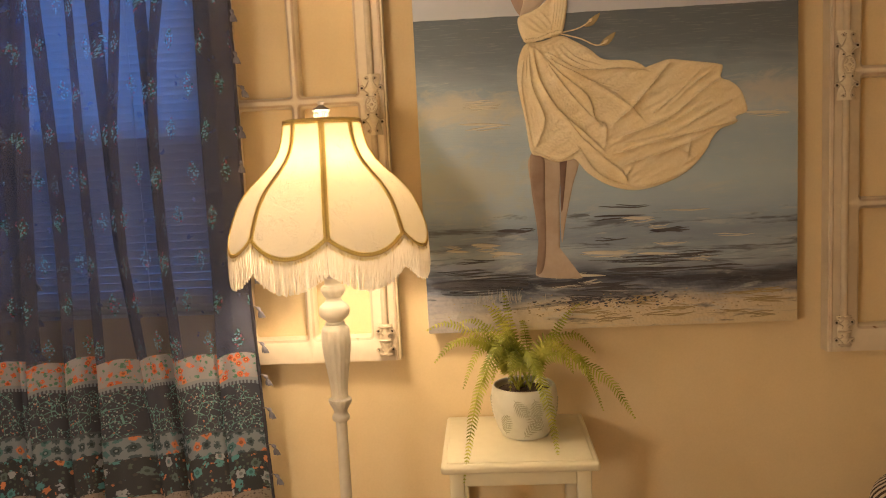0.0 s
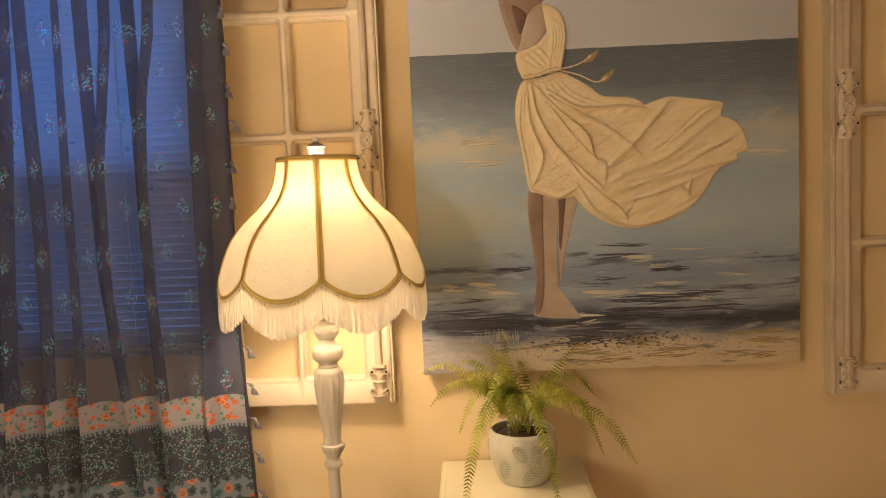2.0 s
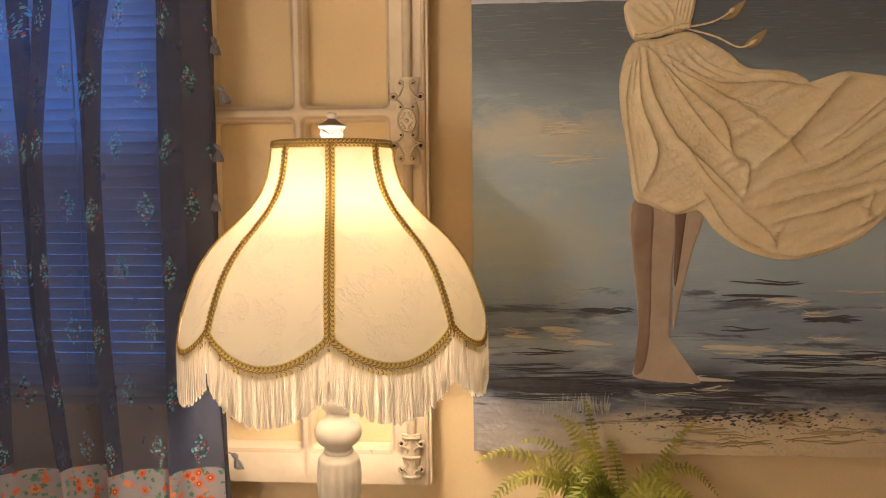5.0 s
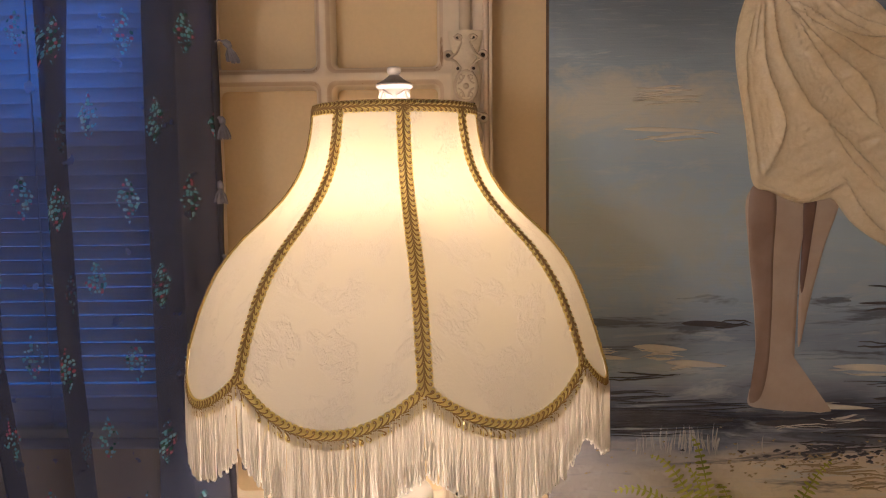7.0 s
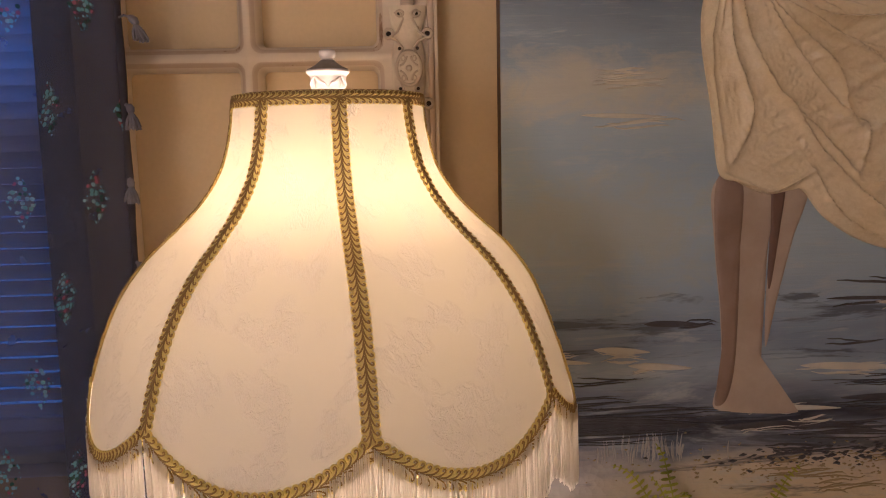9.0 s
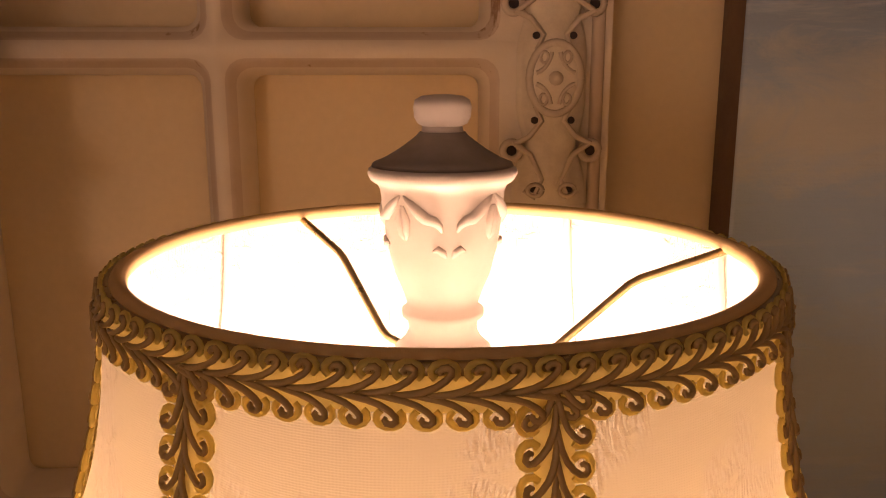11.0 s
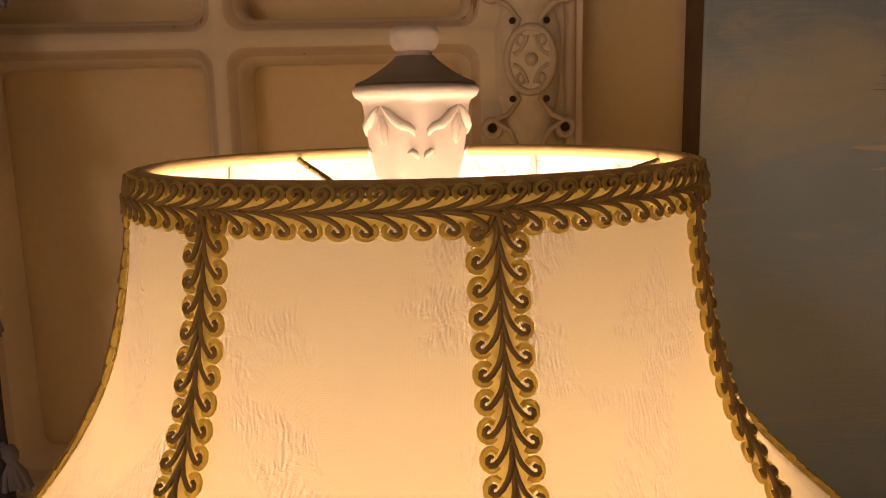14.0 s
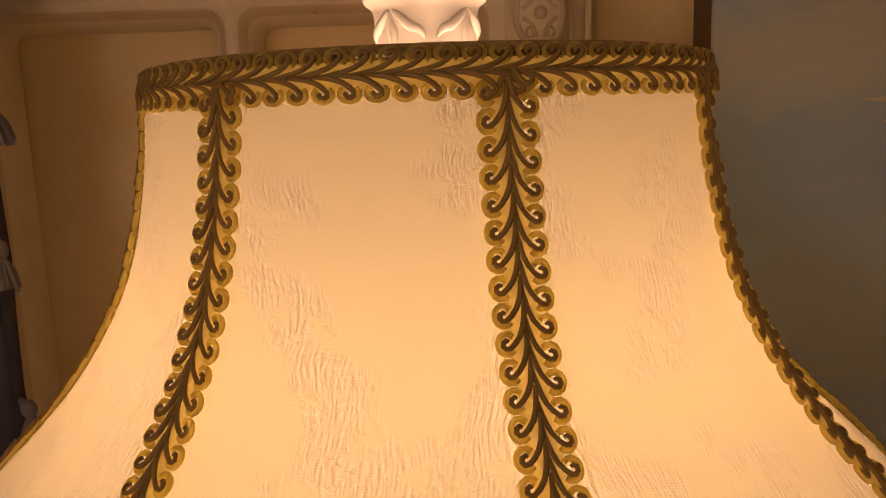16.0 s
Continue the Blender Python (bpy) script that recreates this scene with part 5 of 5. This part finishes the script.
for k, (tip, rise, width) in enumerate((
        ((-0.045, 1.70, 1.035), 0.070, 0.021), ((-0.030, 1.72, 0.955), 0.085, 0.020), ((0.030, 1.600, 0.715), 0.17, 0.020), ((0.055, 1.66, 0.840), 0.14, 0.017),
        ((0.135, 1.86, 1.090), 0.05, 0.018), ((0.108, 1.80, 1.075), 0.04, 0.017), ((0.325, 1.86, 1.055), 0.035, 0.017), ((0.355, 1.84, 0.935), 0.085, 0.021),
        ((0.430, 1.74, 0.800), 0.110, 0.026), ((0.370, 1.83, 0.790), 0.13, 0.016), ((0.243, 1.635, 0.735), 0.14, 0.021), ((0.085, 1.88, 1.055), 0.05, 0.020),
        ((0.025, 1.84, 1.02), 0.06, 0.020), ((0.215, 1.68, 0.860), 0.10, 0.022), ((0.295, 1.78, 0.900), 0.085, 0.022), ((0.10, 1.70, 0.905), 0.10, 0.020),
        ((0.18, 1.90, 1.00), 0.06, 0.018), ((0.03, 1.78, 0.87), 0.12, 0.018), ((0.00, 1.70, 0.985), 0.07, 0.020), ((0.345, 1.76, 0.865), 0.10, 0.022), ((0.14, 1.66, 0.90), 0.09, 0.018), ((0.05, 1.80, 1.00), 0.06, 0.018))):
    frond(tip, rise, width, 40 + k)


# ---- curtains ----
def line_at(line, z, k=1):
    """x (k = 1) or half width (k = 2) of a fold line at a height; lines run from the top down."""
    return float(np.interp(z, [p[0] for p in line][::-1], [p[k] for p in line][::-1]))


def curtain(name, start, folds, edge, label, seed):
    """A sheer cloth hung from a rod: panels that slope back between tucked folds of three layers, tassels along its edge."""
    rng = random.Random(seed)
    z_top, z_low = 2.36, 0.03
    base = thing(name, ((line_at(start, z_low) + line_at(edge, z_low)) / 2, 1.85, z_low), label, "curtain", "sheer curtains at the window")
    nz, per = 96, 26
    front, back = 1.808, 1.858
    lines = [start] + folds + [edge]

    def column(i, s, z):
        """Panel i at s from 0 to 1."""
        xa = line_at(lines[i], z) - (0.80 * line_at(lines[i], z, 2) if i else 0.0)
        xb = line_at(lines[i + 1], z) + (0.80 * line_at(lines[i + 1], z, 2) if i + 1 < len(lines) - 1 else 0.0)
        wide = min(1.0, (xb - xa) / 0.10)
        y0 = back - (back - front) * (0.35 + 0.65 * wide)
        y = y0 + (back - 0.006 - y0) * s ** 1.3 - 0.016 * wide * math.sin(math.pi * s) + 0.004 * math.sin(3.1 * math.pi * s + i * 2.1 + 2 * z) * wide
        return [xa + (xb - xa) * s, y, z]

    cols = []
    for i in range(len(lines) - 1):
        n = per if i not in (0,) else 34
        cols += [(i, q / n, None) for q in range(n + 1)]
        if i + 1 < len(lines) - 1:
            cols += [(i, None, q) for q in range(1, 8)]

    def place(c, z):
        i, s, q = c
        if q is None:
            p = column(i, s, z)
        else:
            a, b = column(i, 1.0, z), column(i + 1, 0.0, z)
            t = q / 8
            turn = 0.002 * (math.exp(-((t - 0.12) / 0.1) ** 2) - math.exp(-((t - 0.88) / 0.1) ** 2))
            f = min(1.0, max(0.0, (t - 0.12) / 0.76))
            p = [a[0] + (b[0] - a[0]) * f + turn, a[1] + (b[1] - a[1]) * t, z]
        p[1] += 0.006 * noise.noise((p[0] * 7, z * 1.6, seed)) + 0.0016 * noise.noise((p[0] * 60, z * 9, seed))
        p[0] += 0.0025 * math.sin(4 * z + i * 1.7)
        return Vector(p)

    us, last = [], None
    for c in cols:
        p = place(c, 1.2)
        us.append(us[-1] + (Vector((p.x, p.y, 0)) - Vector((last.x, last.y, 0))).length if us else float(seed))
        last = p
    g = Geo()
    for c, u in zip(cols, us):
        for j in range(nz + 1):
            z = z_top + (z_low - z_top) * j / nz
            p = place(c, z)
            g.v.append(p)
            arch = 0.014 * math.sin(math.pi * (c[1] if c[1] is not None else 0.0)) if c[0] else 0.020 * math.sin(5 * u)
            g.uv.append((u, z - arch + 0.006 * math.sin(c[0] * 2.3)))

    def sheet(first, count):
        return [(a, a + nz + 1, a + nz + 2, a + 1) for i in range(first, first + count) for a in range(i * (nz + 1), i * (nz + 1) + nz)]

    g.f = sheet(0, len(cols) - 1)
    g.m = [0] * len(g.f)
    part("cloth", g, CURTAIN, base)
    # turned-back hem behind the last panel
    first = len(cols) - per - 1
    h = Geo()
    h.v = [p + Vector((0, 0.006, 0)) for p in g.v[first * (nz + 1):]]
    h.uv = g.uv[first * (nz + 1):]
    h.f = sheet(0, per)
    h.m = [0] * len(h.f)
    part("turned_hem", h, CURTAIN, base)
    part("edge_cord", Geo().add(tube([place(cols[-1], z_top + (z_low - z_top) * j / 60) + Vector((0.002, 0, 0)) for j in range(61)], [0.0042 + 0.0008 * math.sin(j * 1.9) for j in range(61)], 7)), CORD, base, "dark cord sewn along the edge")
    for j in range(26):
        z = 2.320 - 0.0885 * j + rng.uniform(-0.006, 0.006)
        p = place(cols[-1], z) + Vector((0.004, -0.004, 0))
        lean = 1.0 if z < 1.2 or abs(z - 1.612) < 0.04 else rng.choice((0.1, 0.3, 0.4))
        neck = p + Vector((lean * 0.014, -0.004, -0.001))
        g = Geo().add(tube([p, p + Vector((lean * 0.006, -0.002, 0.002)), neck], (0.0011, 0.0013, 0.0016), 6))
        g.add(tube([neck + Vector((-0.003, 0, 0.002)), neck, neck + Vector((lean * 0.004, 0, -0.003)), neck + Vector((lean * 0.006, 0, -0.007))], (0.0012, 0.0042, 0.0048, 0.0036), 8))
        for q in range(22):
            a = q * 2.4
            r = 0.0025 + 0.0070 * (q % 6) / 5
            b = neck + Vector((lean * 0.005, 0, -0.006))
            e = b + Vector((r * math.cos(a) + lean * 0.006, 0.6 * r * math.sin(a), -0.019 + rng.uniform(-0.002, 0.002)))
            g.add(tube([b, b.lerp(e, 0.5) + Vector((0.2 * r * math.cos(a), 0.2 * r * math.sin(a), 0)), e], (0.0018, 0.0015, 0.0011), 5))
        part("tassel", g, TASSEL, base, "short grey-lilac yarn tassel")
    return base


curtain("curtain", [(2.36, -1.050), (1.2, -1.075), (0.03, -1.130)],
        [[(2.36, -0.985, 0.008), (1.845, -0.999, 0.008), (1.25, -1.032, 0.009), (0.03, -1.090, 0.010)],
         [(2.36, -0.950, 0.004), (1.84, -0.955, 0.005), (1.30, -0.950, 0.010), (1.02, -0.955, 0.006), (0.03, -0.970, 0.005)],
         [(2.36, -0.860, 0.002), (1.25, -0.875, 0.002), (0.03, -0.900, 0.003)],
         [(2.36, -0.815, 0.012), (1.24, -0.803, 0.012), (0.90, -0.771, 0.010), (0.60, -0.743, 0.010), (0.03, -0.700, 0.010)],
         [(2.36, -0.733, 0.005), (1.83, -0.757, 0.006), (1.52, -0.792, 0.003), (1.20, -0.791, 0.001), (0.90, -0.761, 0.001), (0.60, -0.733, 0.001), (0.03, -0.690, 0.001)],
         [(2.36, -0.695, 0.010), (1.24, -0.699, 0.012), (0.735, -0.676, 0.010), (0.03, -0.640, 0.010)],
         [(2.36, -0.620, 0.005), (1.825, -0.651, 0.005), (1.684, -0.676, 0.003), (1.50, -0.687, 0.001), (1.20, -0.688, 0.001), (0.70, -0.664, 0.001), (0.03, -0.630, 0.001)],
         [(2.36, -0.545, 0.016), (0.95, -0.557, 0.018), (0.60, -0.546, 0.018), (0.03, -0.530, 0.018)]],
        [(2.36, -0.490), (1.15, -0.490), (0.60, -0.474), (0.03, -0.460)], "sheer grey-blue curtain with floral sprigs and tassels", 3)
curtain("curtain", [(2.36, -1.90), (0.03, -1.95)], [[(2.36, x, 0.010), (0.03, x - 0.05, 0.012)] for x in (-1.78, -1.68, -1.55, -1.46, -1.33, -1.22, -1.12)],
        [(2.36, -1.000), (1.742, -1.028), (0.997, -1.061), (0.612, -1.083), (0.03, -1.12)], "sheer grey-blue floral curtain, tasselled edge, window behind", 8)
rod = thing("curtain_rod", (-1.2, 1.84, 2.37), "dark metal curtain rod above the window", "rod")
part("rod", Geo().add(tube([(-2.05, 1.84, 2.37), (-0.36, 1.84, 2.37)], 0.011, 14)), LATCH, rod)
for x in (-2.0, -0.42):
    part("bracket", Geo().add(tube([(x, 1.84, 2.37), (x, WY - 0.001, 2.37)], 0.008, 10)), LATCH, rod)

# ---- striped cushion edge in the corner of the view, with a pouf as stand-in ----
STRIPE = Nodes("striped_cloth")
ang = STRIPE.n("SeparateXYZ", {"Vector": STRIPE.coord(loc=(-1.125, -1.58, 0))})
turn = STRIPE.math("ARCTAN2", ang.outputs[1], ang.outputs[0])
stripe = STRIPE.math("GREATER_THAN", STRIPE.math("FRACT", STRIPE.math("MULTIPLY", turn, 9.0)), 0.5)
STRIPE = STRIPE.done(STRIPE.principled(STRIPE.mix(stripe, (0.035, 0.012, 0.012), (0.62, 0.54, 0.46)), 0.8, STRIPE.bump(STRIPE.noise(STRIPE.coord(), 400.0), 0.3, 0.001)))
pouf = thing("pouf", (1.125, 1.58, 0), "pouf standing in for a maroon and cream striped cushion edge", "pouf")
part("cover", Geo().add(lathe(smooth_profile([(0.0, 0.0), (0.18, 0.002), (0.215, 0.06), (0.222, 0.30), (0.220, 0.58), (0.200, 0.655), (0.12, 0.690), (0.0, 0.695)]), 1.125, 1.58, 48)), STRIPE, pouf)

# ---- added fill light, unseen behind the view, shaped as a floor lamp ----
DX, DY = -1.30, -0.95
drum = thing("floor_lamp", (DX, DY, 0), "added fill light out of view, shaped as a floor lamp", "lamp")
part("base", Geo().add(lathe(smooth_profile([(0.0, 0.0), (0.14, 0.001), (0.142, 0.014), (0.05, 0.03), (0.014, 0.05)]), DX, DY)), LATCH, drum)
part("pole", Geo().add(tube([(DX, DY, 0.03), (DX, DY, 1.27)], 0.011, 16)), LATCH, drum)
part("shade", Geo().add(lathe([(0.225, 1.21), (0.228, 1.213), (0.195, 1.55), (0.192, 1.553)], DX, DY, 40)), FILL_GLOW, drum, "glowing cream drum that gives the added fill")
